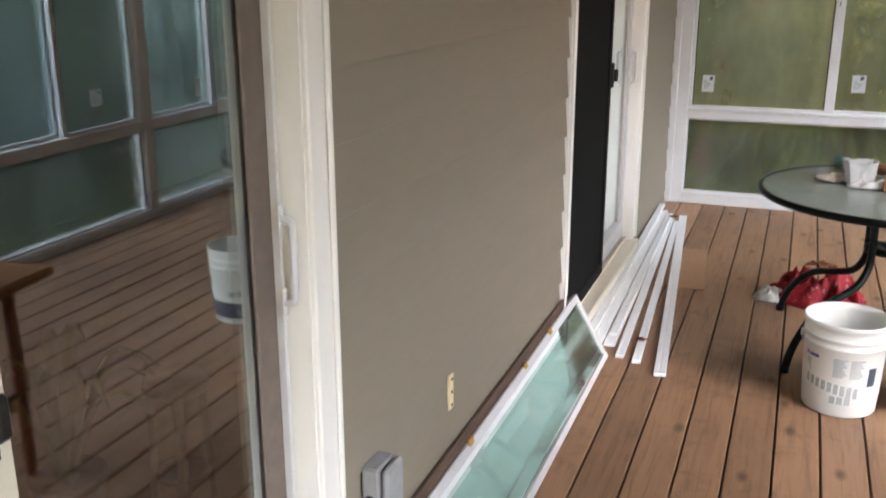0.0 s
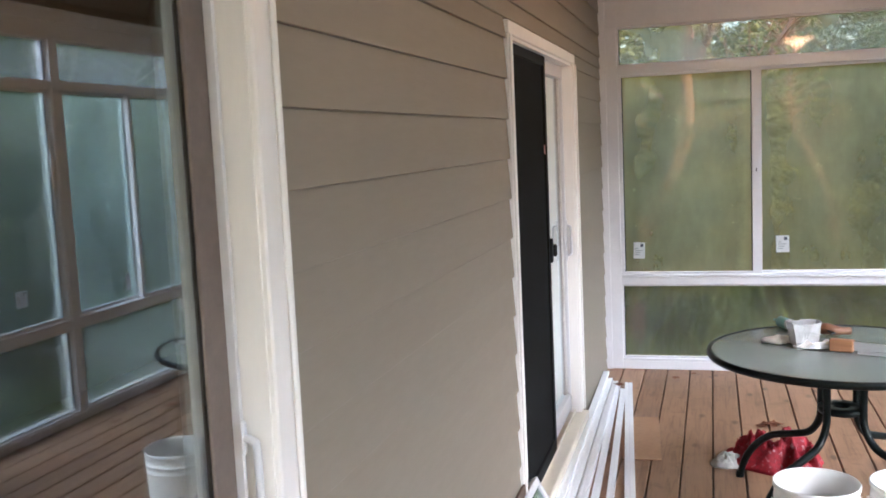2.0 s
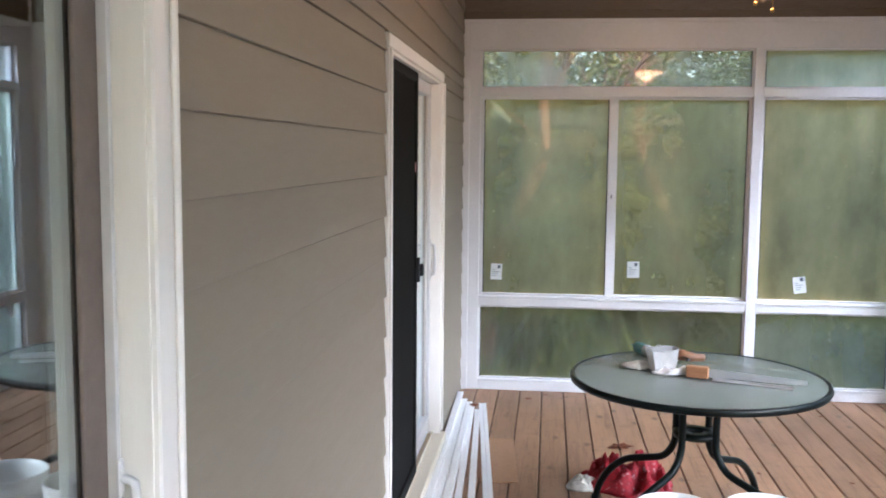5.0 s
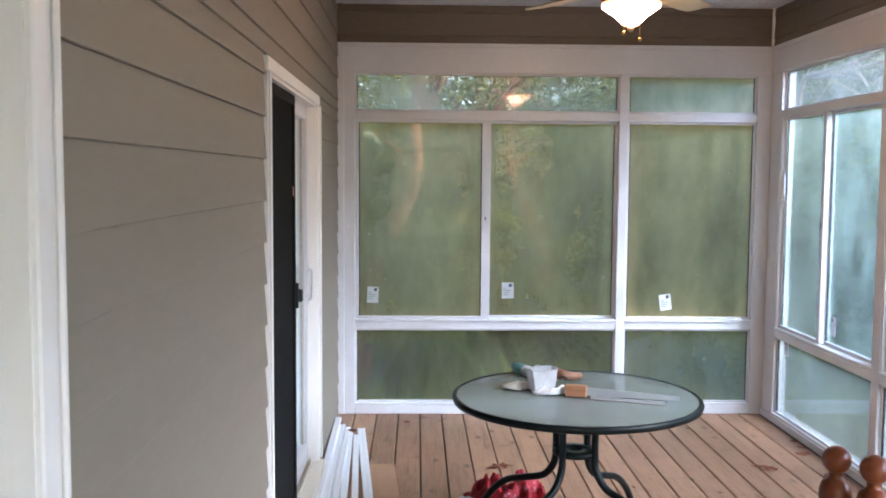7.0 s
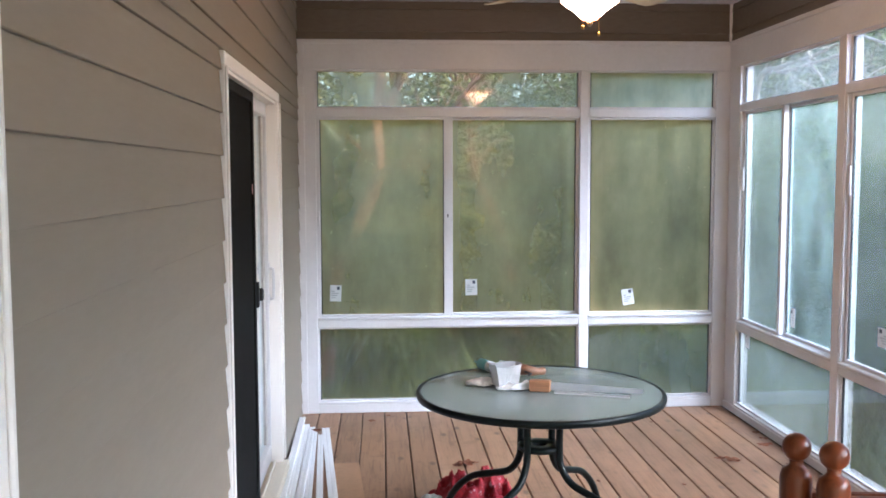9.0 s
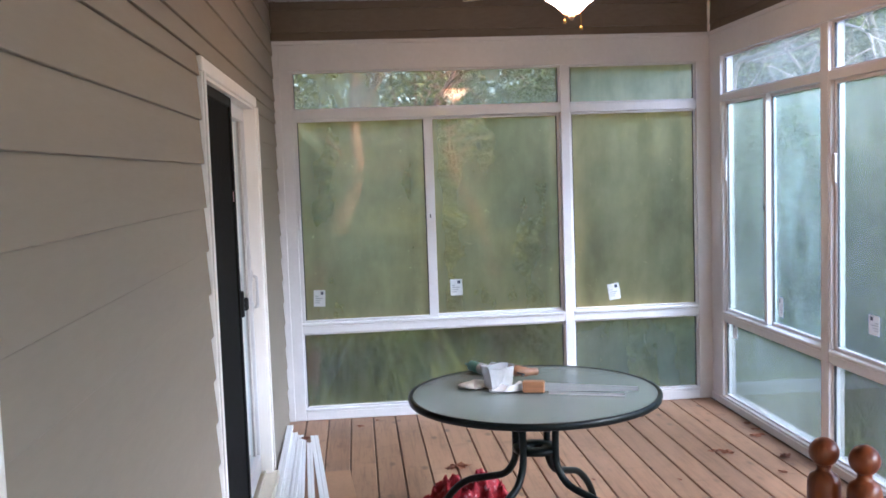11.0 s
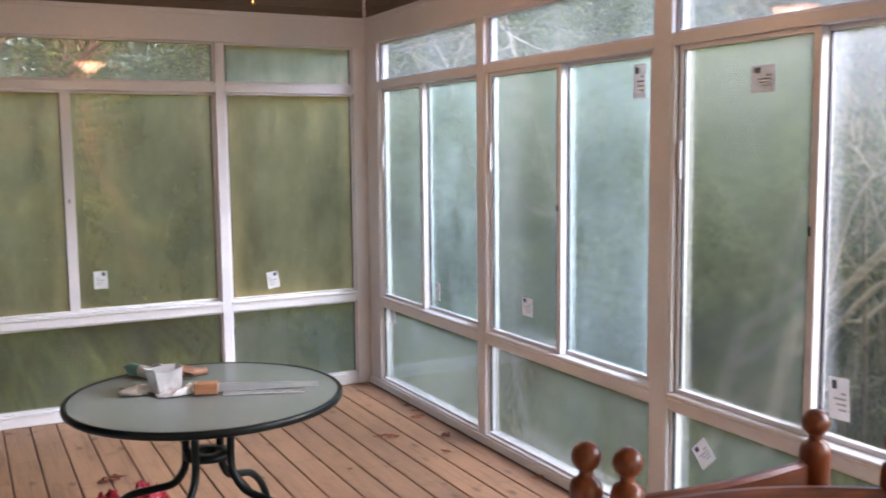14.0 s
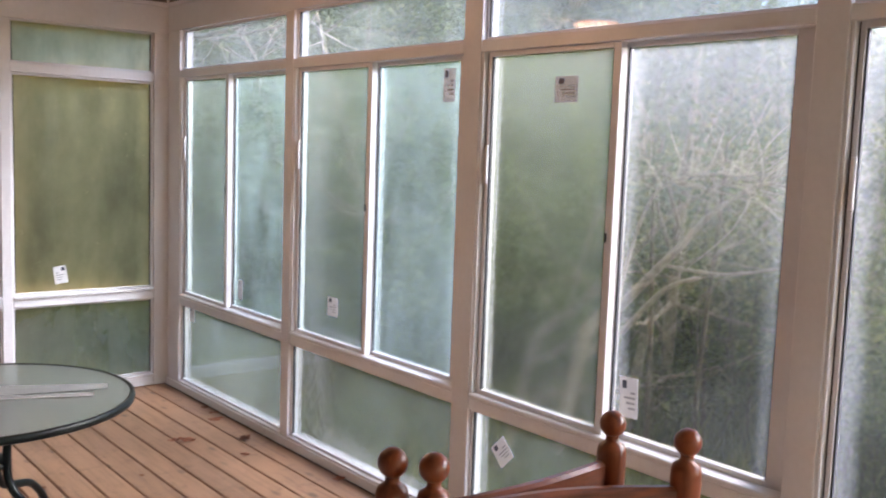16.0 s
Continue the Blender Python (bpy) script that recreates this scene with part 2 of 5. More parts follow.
M_TRANSOM_MIST = glazing("misted_transom_glass", 0.5, 0.8, (1.0, 0.94, 0.76), 0.4, 0.15, 0.6, (0.97, 0.9, 0.62), across="X", edge=0.1)
M_SIDE = glazing("misted_side_glass", 0.056, 0.85, (0.92, 0.97, 0.9), 0.65, 0.15, 0.3, (0.79, 0.94, 0.88), polish=0.12, across="Y", edge=0.09, rise=0.04, fleck=0.06)
M_SIDE_GREEN = glazing("misted_green_glass", 0.032, 0.9, (0.93, 0.97, 0.88), 0.45, 0.2, 0.3, (0.8, 0.9, 0.8), polish=0.12, across="Y", edge=0.09, rise=0.03, fleck=0.05)
M_SIDE_OLIVE = glazing("misted_olive_glass", 0.016, 0.82, (0.97, 0.97, 0.84), 0.45, 0.2, 0.3, (0.87, 0.9, 0.83), polish=0.12, across="Y", edge=0.05, rise=0.05, fleck=0.04)
M_SIDE_CLEAR = glazing("wiped_side_glass", 0.011, 0.6, (1.0, 0.97, 0.84), 0.7, 0.09, 0.4, (0.9, 0.93, 0.98), polish=0.1, across="Y", edge=0.05, rise=0.1, fleck=0.03)
M_SIDE_TOP = glazing("side_transom_glass", 0.06, 0.22, (0.96, 0.97, 0.94), 0.5, 0.16)
M_SIDE_LOW = glazing("lower_side_glass", 0.025, 0.68, (0.95, 0.97, 0.88), 0.5, 0.2, film_colour=(0.82, 0.93, 0.86))
# Corner bay: misted side glass, extra haze standing in for stronger light outside.
M_CORNER = glazing("bright_misted_corner_glass", 0.085, 0.85, (0.92, 0.97, 0.9), 0.65, 0.15, 0.3, (0.77, 0.93, 0.81), polish=0.12, across="Y", edge=0.09, rise=0.04, fleck=0.06)
M_CORNER_GREEN = glazing("bright_misted_green_corner_glass", 0.062, 0.9, (0.93, 0.97, 0.88), 0.45, 0.2, 0.3, (0.79, 0.91, 0.76), polish=0.12, across="Y", edge=0.09, rise=0.03, fleck=0.05)
M_CORNER_LOW = glazing("bright_lower_corner_glass", 0.075, 0.68, (0.95, 0.97, 0.88), 0.5, 0.2, film_colour=(0.8, 0.91, 0.79))
M_DOORGLASS = glazing("door_glass", 0.0, 0.0, (0.8, 0.82, 0.8), gloss=4.2, reflect=(0.9, 0.98, 1.0))
M_SASHGLASS = glazing("green_sash_glass", 0.22, 0.1, (0.68, 0.8, 0.75), 0.3, 0.1)
M_TABLETOP = surface("frosted_green_glass", (0.23, 0.27, 0.25), 0.6, 0.95, 1.04, 300, 1.5, 0.0, 500)
_b = M_TABLETOP.node_tree.nodes["Principled BSDF"]
_b.inputs["Coat Weight"].default_value, _b.inputs["Coat Roughness"].default_value = 0.85, 0.1
see_through(M_TABLETOP, 0.33, (0.85, 0.92, 0.88))
M_GREENMETAL = surface("dark_green_enamel", (0.0035, 0.0058, 0.005), 0.35, 0.8, 1.1, 60, 4, 0.03, 200)
M_BUCKET = surface("bucket_plastic", (0.8, 0.79, 0.76), 0.38, 0.97, 1.02, 20, 5, 0.04, 60, dirt=(0.62, 0.58, 0.5), dirt_at=0.7)
for _m in (M_BLACK, M_MESH, M_GREENMETAL):
    _m.node_tree.nodes["Principled BSDF"].inputs["Specular IOR Level"].default_value = 0.2
M_INK_GREY = surface("grey_ink", (0.36, 0.37, 0.38), 0.5, bump=0)
M_INK_DARK = surface("dark_ink", (0.06, 0.07, 0.1), 0.5, bump=0)
M_INK_BLUE = surface("blue_ink", (0.06, 0.08, 0.3), 0.5, bump=0)
M_INK_RED = surface("faded_red_ink", (0.45, 0.2, 0.2), 0.5, bump=0)
M_PAPER = surface("label_paper", (0.7, 0.7, 0.7), 0.6, 0.97, 1.0, 40, 8, 0.02, 200)
def sheer(m, share, colour):
    """Lets part of the light shine through thin paper or plastic."""
    nt = m.node_tree
    b = nt.nodes["Principled BSDF"]
    out = [n for n in nt.nodes if n.type == "OUTPUT_MATERIAL"][0]
    tr, mx = nt.nodes.new("ShaderNodeBsdfTranslucent"), nt.nodes.new("ShaderNodeMixShader")
    tr.inputs["Color"].default_value = (*colour, 1)
    mx.inputs[0].default_value = share
    nt.links.new(b.outputs[0], mx.inputs[1])
    nt.links.new(tr.outputs[0], mx.inputs[2])
    nt.links.new(mx.outputs[0], out.inputs["Surface"])


sheer(M_PAPER, 0.32, (0.8, 0.8, 0.8))
M_PAPER_THIN = surface("thin_label_paper", (0.62, 0.55, 0.56), 0.6, 0.95, 1.0, 40, 8, 0.02, 200)
see_through(M_PAPER_THIN, 0.7, (0.9, 0.85, 0.86))
M_TUB = surface("cloudy_clear_plastic", (0.7, 0.69, 0.69), 0.25, 0.9, 1.05, 30, 9, 0.3, 60)
see_through(M_TUB, 0.5, (0.9, 0.9, 0.9))
sheer(M_BUCKET, 0.22, (0.85, 0.82, 0.76))
M_ORANGE_WOOD = wood("varnished_pine", (0.18, 0.042, 0.01), (0.08, 0.018, 0.005), "z", 8.0, 0.28, 0.06, False, 0.08)
M_RAIL_WOOD = wood("worn_varnished_pine", (0.17, 0.05, 0.019), (0.05, 0.017, 0.01), "x", 6.0, 0.3, 0.08, True, 0.1)
M_BLOCK = wood("bare_wood_block", (0.3, 0.14, 0.06), (0.2, 0.085, 0.03), "x", 9.0, 0.6, 0.0, False, 0.1)
# Stool wood again, lighter: the daylight on the seat is in its colour.
M_SEAT_LIT = wood("lit_orange_seat_wood", (0.42, 0.165, 0.032), (0.26, 0.085, 0.018), "y", 8.0, 0.4, 0.05, False, 0.1)
M_ALU = surface("bare_aluminium", (0.6, 0.6, 0.61), 0.35, 0.9, 1.05, 60, 5, 0.05, 200, (0.2, 1, 1), metallic=0.7)
M_STRIP = surface("scuffed_white_vinyl", (0.87, 0.88, 0.9), 0.4, 0.96, 1.02, 50, 9, 0.03, 150, dirt=(0.32, 0.24, 0.18), dirt_at=0.74)
M_BRONZE = surface("brown_weathered_wood", (0.1, 0.065, 0.045), 0.7, 0.7, 1.3, 40, 6, 0.3, 90, (1, 0.1, 1), dirt=(0.35, 0.28, 0.2), dirt_at=0.62)
M_BRASS = surface("brass", (0.6, 0.38, 0.1), 0.35, 0.8, 1.1, metallic=0.8)
M_GREYBOX = surface("grey_box_plastic", (0.3, 0.3, 0.31), 0.45, 0.92, 1.05, 30, 8, 0.06, 150)
M_IVORY = surface("ivory_plastic", (0.75, 0.63, 0.38), 0.4, 0.97, 1.02, bump=0.02)
M_RED = surface("red_cotton", (0.31, 0.0035, 0.012), 0.7, 0.6, 1.15, 60, 34, 0.4, 250, dirt=(0.75, 0.6, 0.6), dirt_at=0.68, sheen=0.0)
M_RAG = surface("white_rag", (0.55, 0.52, 0.47), 0.9, 0.7, 1.05, 60, 10, 0.4, 250)
M_PLASTICBAG = surface("crumpled_white_plastic", (0.78, 0.77, 0.77), 0.35, 0.94, 1.03, 30, 9, 0.3, 60)
M_TEAL = surface("teal_tube", (0.1, 0.32, 0.31), 0.4)
M_BROWNTOOL = surface("brown_tool_grip", (0.2, 0.09, 0.04), 0.5)
M_CARD = surface("tan_cardboard", (0.38, 0.225, 0.125), 0.8, 0.92, 1.06, 30, 5, 0.1, 120)
M_DRYLEAF = surface("dry_leaf", (0.2, 0.075, 0.035), 0.75, 0.6, 1.4, 50, 20, 0.3, 90, per_piece=0.35)
M_BLADE = surface("tan_fan_blade", (0.5, 0.44, 0.31), 0.4, 0.92, 1.05, 20, 4, 0.04, 100, (0.2, 1, 1))
M_BLADE_DARK = surface("dark_fan_blade", (0.16, 0.1, 0.06), 0.4)
M_FANMETAL = surface("brushed_fan_metal", (0.45, 0.36, 0.25), 0.35, metallic=0.6)
M_COPPER = surface("dark_copper", (0.16, 0.07, 0.035), 0.4, 0.8, 1.1, metallic=0.5)
M_BOWL, _nt, _b, _ = shader("lit_frosted_bowl")
_tc, _sep = _nt.nodes.new("ShaderNodeTexCoord"), _nt.nodes.new("ShaderNodeSeparateXYZ")
_nt.links.new(_tc.outputs["Generated"], _sep.inputs[0])
# Orange at the ramp's ends stands in for the glow round the lit bowl.
_nt.links.new(ramp(_nt, _sep.outputs["Z"], [(0.0, (0.3, 0.05, 0.006)), (0.1, (0.9, 0.3, 0.1)), (0.35, (1.0, 0.68, 0.38)), (0.75, (1.0, 0.6, 0.3)), (0.92, (0.6, 0.13, 0.03)), (1.0, (0.22, 0.035, 0.005))]), _b.inputs["Emission Color"])
_b.inputs["Emission Strength"].default_value = 4.5
_b.inputs["Base Color"].default_value = (0.25, 0.14, 0.07, 1)
_b.inputs["Roughness"].default_value = 0.4
M_ROOM = surface("dark_room_wall", (0.3, 0.26, 0.22), 0.8)
M_ROOMFLOOR = wood("room_floor_wood", (0.24, 0.13, 0.075), (0.13, 0.065, 0.035), "y", 5, 0.4, 0.0, False, 0.05)
M_STOOL = wood("dark_stool_wood", (0.13, 0.08, 0.05), (0.07, 0.04, 0.02), "z", 6, 0.4, 0.0, False, 0.05)
M_GROUND = surface("leaf_litter", (0.1, 0.105, 0.04), 0.95, 0.6, 1.3, 6, 0.6, 0.6, 20, dirt=(0.09, 0.06, 0.03), dirt_at=0.55)
M_BARK = surface("pale_bark", (0.31, 0.165, 0.11), 0.85, 0.75, 1.2, 12, 2.5, 0.5, 40, (1, 1, 0.25), dirt=(0.16, 0.12, 0.08), dirt_at=0.6)
M_TWIG = surface("grey_twig_bark", (0.36, 0.3, 0.19), 0.85, 0.75, 1.25, 20, 3, 0.3, 60)
M_PALE_TWIG = surface("pale_twig_bark", (0.62, 0.53, 0.38), 0.85, 0.8, 1.15, 20, 3, 0.3, 60)
M_STEM = surface("brown_stem", (0.14, 0.11, 0.06), 0.85, 0.75, 1.2, 20, 3, 0.3, 60)
M_LEAF = leafy("green_leaf", (0.05, 0.075, 0.02), (0.17, 0.2, 0.06))
M_LEAF_LIGHT = leafy("pale_green_leaf", (0.1, 0.125, 0.035), (0.28, 0.29, 0.1))
M_LEAF_FAR = leafy("far_leaf", (0.075, 0.1, 0.035), (0.18, 0.2, 0.075))
M_NEEDLE = leafy("grass_blade", (0.075, 0.105, 0.03), (0.21, 0.25, 0.08))


# ---- mesh helpers ----
def mesh_of(name, bm, material, smooth=False):
    me = bpy.data.meshes.new(name)
    bm.to_mesh(me)
    bm.free()
    for m in (material if isinstance(material, (list, tuple)) else [material]):
        me.materials.append(m)
    if smooth:
        for p in me.polygons:
            p.use_smooth = True
    return me


def part(name, bm, material, parent=None, label="", smooth=False):
    ob = new(name, mesh_of(name, bm, material, smooth))
    if parent is not None:
        ob.parent = parent
    if label:
        ob["label"] = label
    return ob


def thing(name, label, category, group="", kind="", at=None):
    ob = new(name)
    ob.empty_display_size = 0.1
    if at is not None:
        ob.matrix_world = at if isinstance(at, Matrix) else pose(*at)
    return tagged(ob, label, category, group, kind)


def add_box(bm, a, b, bevel=0.0, m=None, mat=0):
    lo, hi = [min(p, q) for p, q in zip(a, b)], [max(p, q) for p, q in zip(a, b)]
    vs = bmesh.ops.create_cube(bm, size=1)["verts"]
    for v in vs:
        v.co = Vector([(p + q) / 2 + c * (q - p) for p, q, c in zip(lo, hi, v.co)])
    faces = list({f for v in vs for f in v.link_faces})
    for f in faces:
        f.material_index = mat
    if bevel:
        es = list({e for v in vs for e in v.link_edges})
        r = bmesh.ops.bevel(bm, geom=es, offset=bevel, segments=1, affect="EDGES", profile=0.5)
        vs = list({v for f in r["faces"] for v in f.verts} | {v for v in vs if v.is_valid})
    if m is not None:
        bmesh.ops.transform(bm, matrix=m, verts=vs)
    return vs


def box(a, b, bevel=0.0, m=None):
    bm = bmesh.new()
    add_box(bm, a, b, bevel, m)
    return bm


def add_tube(bm, pts, radii, sides=10, caps=True):
    """A round tube along points, with a radius at each."""
    pts = [Vector(p) for p in pts]
    if isinstance(radii, (int, float)):
        radii = [radii] * len(pts)
    rings, up = [], None
    for i, p in enumerate(pts):
        d = (pts[min(i + 1, len(pts) - 1)] - pts[max(i - 1, 0)]).normalized()
        if up is None:
            up = d.orthogonal().normalized()
        up = (up - up.dot(d) * d).normalized()
        side = d.cross(up)
        rings.append([bm.verts.new(p + radii[i] * (math.cos(a) * up + math.sin(a) * side))
                      for a in (2 * math.pi * k / sides for k in range(sides))])
    for r0, r1 in zip(rings, rings[1:]):
        for k in range(sides):
            f = bm.faces.new((r0[k], r0[(k + 1) % sides], r1[(k + 1) % sides], r1[k]))
            f.smooth = True
    if caps:
        bm.faces.new(rings[0][::-1])
        bm.faces.new(rings[-1])


def tube(pts, radii, sides=10):
    bm = bmesh.new()
    add_tube(bm, pts, radii, sides)
    return bm


def add_lathe(bm, profile, sides=32, centre=(0, 0, 0)):
    """Turns (radius, height) pairs about the upright axis."""
    rings = []
    for r, z in profile:
        rings.append([bm.verts.new((centre[0] + r * math.cos(a), centre[1] + r * math.sin(a), centre[2] + z))
                      for a in (2 * math.pi * k / sides for k in range(sides))] if r > 1e-6
                     else [bm.verts.new((centre[0], centre[1], centre[2] + z))])
    for r0, r1 in zip(rings, rings[1:]):
        for k in range(sides):
            a, b2 = r0[k % len(r0)], r0[(k + 1) % len(r0)]
            c, d = r1[(k + 1) % len(r1)], r1[k % len(r1)]
            vs = []
            for v in (a, b2, c, d):
                if v not in vs:
                    vs.append(v)
            if len(vs) > 2:
                bm.faces.new(vs).smooth = True


def lathe(profile, sides=32, centre=(0, 0, 0)):
    bm = bmesh.new()
    add_lathe(bm, profile, sides, centre)
    return bm


def smoothed(pts, n=6):
    """A smooth curve through points."""
    out = []
    p = [Vector(q) for q in pts]
    for i in range(len(p) - 1):
        a, b2, c, d = p[max(i - 1, 0)], p[i], p[i + 1], p[min(i + 2, len(p) - 1)]
        for k in range(n):
            t = k / n
            out.append(0.5 * (2 * b2 + (c - a) * t + (2 * a - 5 * b2 + 4 * c - d) * t * t + (3 * b2 - a - 3 * c + d) * t ** 3))
    return out + [p[-1]]


# ---- the porch: sizes ----
W, D, BACK, TOP = 3.055, 6.72, -2.6, 2.88       # inner width, far wall, back wall, ceiling
HEAD, T_TOP, T_BOT, M_TOP, M_BOT, L_TOP, L_BOT = 2.615, 2.41, 2.145, 2.085, 0.685, 0.61, 0.08
LAP, LAP0 = 0.1523, 0.0807                      # siding exposure and its first joint
DOORS = (-0.305, 3.54)                           # outer casing edge of each sliding door
DOOR_W, DOOR_H = 1.81, 2.125

# ---- ground ----
def ground_z(x, y):
    far = max(0.0, y - D - 1.0)
    side = max(0.0, x - W - 0.6)
    rise = min(2.6, 0.26 * far) + min(1.2, 0.1 * side)
    return -0.75 + rise + 0.12 * noise.noise((x * 0.4, y * 0.4, 0))


bm = bmesh.new()
xs = [-400, -120, -40, -15] + [-8 + i * 1.0 for i in range(37)] + [36, 60, 140, 400]
ys = [-400, -120, -40, -15] + [-8 + i * 1.0 for i in range(37)] + [36, 60, 140, 400]
grid = [[bm.verts.new((x, y, ground_z(x, y))) for x in xs] for y in ys]
for j in range(len(ys) - 1):
    for i in range(len(xs) - 1):
        bm.faces.new((grid[j][i], grid[j][i + 1], grid[j + 1][i + 1], grid[j + 1][i])).smooth = True
tagged(part("ground", bm, M_GROUND), "leaf-littered sloping woodland ground", "ground", kind="structure")

# ---- floor, ceiling, closing walls ----
floor = tagged(part("floor", box((-0.15, BACK - 0.1, -0.2), (W + 0.12, D + 0.12, -0.032)), M_UNDER),
               "deck floor of long brown wooden boards", "floor", kind="structure")
bm = box((-0.3, BACK - 0.25, TOP), (W + 0.2, D + 0.2, TOP + 0.15))
for i in range(34):                              # narrow beads between ceiling boards
    x = 0.045 + i * 0.09
    add_box(bm, (x, BACK, TOP - 0.004), (x + 0.084, D, TOP + 0.002))
tagged(part("ceiling", bm, M_CEIL), "white painted board ceiling of the porch", "ceiling", kind="structure")
# ---- house wall with two door openings ----
wall = thing("wall_west", "beige lap-sided house wall with two sliding doors", "wall", kind="structure")
bm = bmesh.new()
edges = [BACK] + [v for y0 in DOORS for v in (y0 + 0.075, y0 + DOOR_W - 0.075)] + [D + 0.12]
for a, b2 in zip(edges[::2], edges[1::2]):
    add_box(bm, (-0.15, a, -0.2), (-0.014, b2, TOP))
for y0 in DOORS:
    add_box(bm, (-0.15, y0 + 0.075, DOOR_H - 0.042), (-0.014, y0 + DOOR_W - 0.075, TOP))
    add_box(bm, (-0.15, y0 + 0.075, -0.2), (-0.014, y0 + DOOR_W - 0.075, 0.05))
part("sheathing", bm, M_SIDING, wall)


# ---- sliding doors ----
def sliding_door(name, y0, dark_screen, label, grip):
    d = thing(name, label, "sliding door", kind="structure")
    y1, c = y0 + DOOR_W, 0.08
    screen_col = M_BLACK if dark_screen else M_CREAM
    # Colour and label of the strips added along the far glass edge.
    seal, edge_word = (M_EDGE_SHADE_GREY, "pale grey %s seal") if dark_screen else (M_EDGE_SHADE, "dark brown %s seal")
    for a, b2 in ((y0, y0 + c), (y1 - c, y1)):
        part("casing", box((-0.012, a, 0.1), (0.02, b2, DOOR_H - 0.048), 0.004), M_TRIM, d)
        bead = a if a == y0 else b2 - 0.018
        part("casing_bead", box((0.02, bead, 0.1), (0.03, bead + 0.018, DOOR_H - 0.048), 0.004), M_TRIM, d)
    part("head_casing", box((-0.012, y0, DOOR_H - 0.047), (0.021, y1, DOOR_H + 0.006), 0.004), M_TRIM, d)
    # frame lining the opening
    bm = bmesh.new()
    add_box(bm, (-0.145, y1 - c - 0.004, 0.1), (0.008, y1 - c + 0.012, DOOR_H - 0.048))
    add_box(bm, (-0.145, y1 - c - 0.016, 0.1), (-0.07, y1 - c - 0.004, DOOR_H - 0.048))
    part("jamb", bm, M_TRIM, d)
    part("jamb", box((-0.145, y0 + c - 0.012, 0.1), (0.008, y0 + c + 0.004, DOOR_H - 0.048)), M_TRIM, d)
    part("head_jamb", box((-0.145, y0 + c, DOOR_H - 0.06), (0.008, y1 - c, DOOR_H - 0.046)), M_TRIM, d)
    bm = box((-0.145, y0 + 0.03, 0.05), (0.05, y1 - 0.03, 0.1), 0.006)
    add_box(bm, (-0.025, y0 + c, 0.1), (-0.018, y1 - c, 0.115))
    add_box(bm, (-0.075, y0 + c, 0.1), (-0.065, y1 - c, 0.118))
    part("threshold", bm, M_CREAM, d, "cream threshold with two tracks")

    def leaf(a, b2, x0, x1, stile, colour, fill, fill_name, word, narrow=0.0):
        z0, z1 = 0.118, DOOR_H - 0.06
        meet = narrow or stile
        p = part(word, box((x0, a, z0), (x1, a + stile, z1), 0.004), colour, d)
        part("stile", box((x0, b2 - meet, z0), (x1, b2, z1), 0.004), colour, p)
        part("bottom_rail", box((x0, a + stile, z0), (x1, b2 - meet, z0 + stile * 1.4), 0.004), colour, p)
        part("top_rail", box((x0, a + stile, z1 - stile), (x1, b2 - meet, z1), 0.004), colour, p)
        mid = x0 + 0.006
        g = part(fill_name, box((mid - 0.003, a + stile, z0 + stile * 1.4), (mid + 0.003, b2 - meet, z1 - stile)), fill, p)
        return p, g
    split = y0 + 0.96
    # fixed leaf behind the screen, sliding leaf at the far side, insect screen outside
    leaf(y0 + c, split, -0.12, -0.085, 0.06, M_WHITE, M_DOORGLASS, "glass", "fixed_leaf")[1].visible_shadow = False
    p, g = leaf(split - 0.05, y1 - c - 0.012, -0.075, -0.04, 0.068, M_WHITE, M_DOORGLASS, "glass", "sliding_leaf", 0.017 if dark_screen else 0.006)
    g.visible_shadow = False
    # Added strips whose colour stands for jamb shade and a dim reflection.
    part("jamb_shade_strip", box((-0.14, y1 - c - 0.05, 0.118), (-0.0775, y1 - c - 0.0165, DOOR_H - 0.06)), seal, p, edge_word % "shade")
    part("dim_reflection_strip", box((-0.0655, y1 - c - 0.09, 0.22), (-0.058, y1 - c - (0.0295 if dark_screen else 0.0185), DOOR_H - 0.12), 0.002), seal, p, edge_word % "glazing")
    hy = y1 - c - 0.012 - 0.0085
    bm = tube(smoothed([(-0.04, hy, 1.013), (-0.02, hy, 1.018), (-0.014, hy, 1.036), (-0.014, hy, 1.158), (-0.02, hy, 1.178), (-0.04, hy, 1.183)], 5), 0.0075, 8)
    add_box(bm, (-0.042, hy - 0.008, 0.985), (-0.034, hy + 0.008, 1.043), 0.003)
    add_box(bm, (-0.042, hy - 0.008, 1.153), (-0.034, hy + 0.008, 1.213), 0.003)
    part("handle", bm, M_WHITE, p, "white pull handle")
    s, _ = leaf(y0 + c, y0 + 1.0, -0.03, -0.012, 0.045, screen_col, M_MESH, "insect_screen", "screen_leaf")
    bm = box((-0.014, y0 + grip - 0.012, 1.07), (0.004, y0 + grip + 0.013, 1.19), 0.004)
    add_box(bm, (0.0, y0 + grip - 0.005, 1.1), (0.022, y0 + grip + 0.02, 1.16), 0.006)
    part("latch", bm, M_LATCH, s, "black plastic latch")
    if dark_screen:
        part("sticker", box((-0.012, y0 + 0.9, 1.6), (-0.011, y0 + 0.925, 1.645)), M_INK_RED, s, "small faded red sticker")
    return d


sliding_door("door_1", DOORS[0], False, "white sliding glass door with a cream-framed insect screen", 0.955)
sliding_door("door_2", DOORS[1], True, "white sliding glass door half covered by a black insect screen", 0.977)

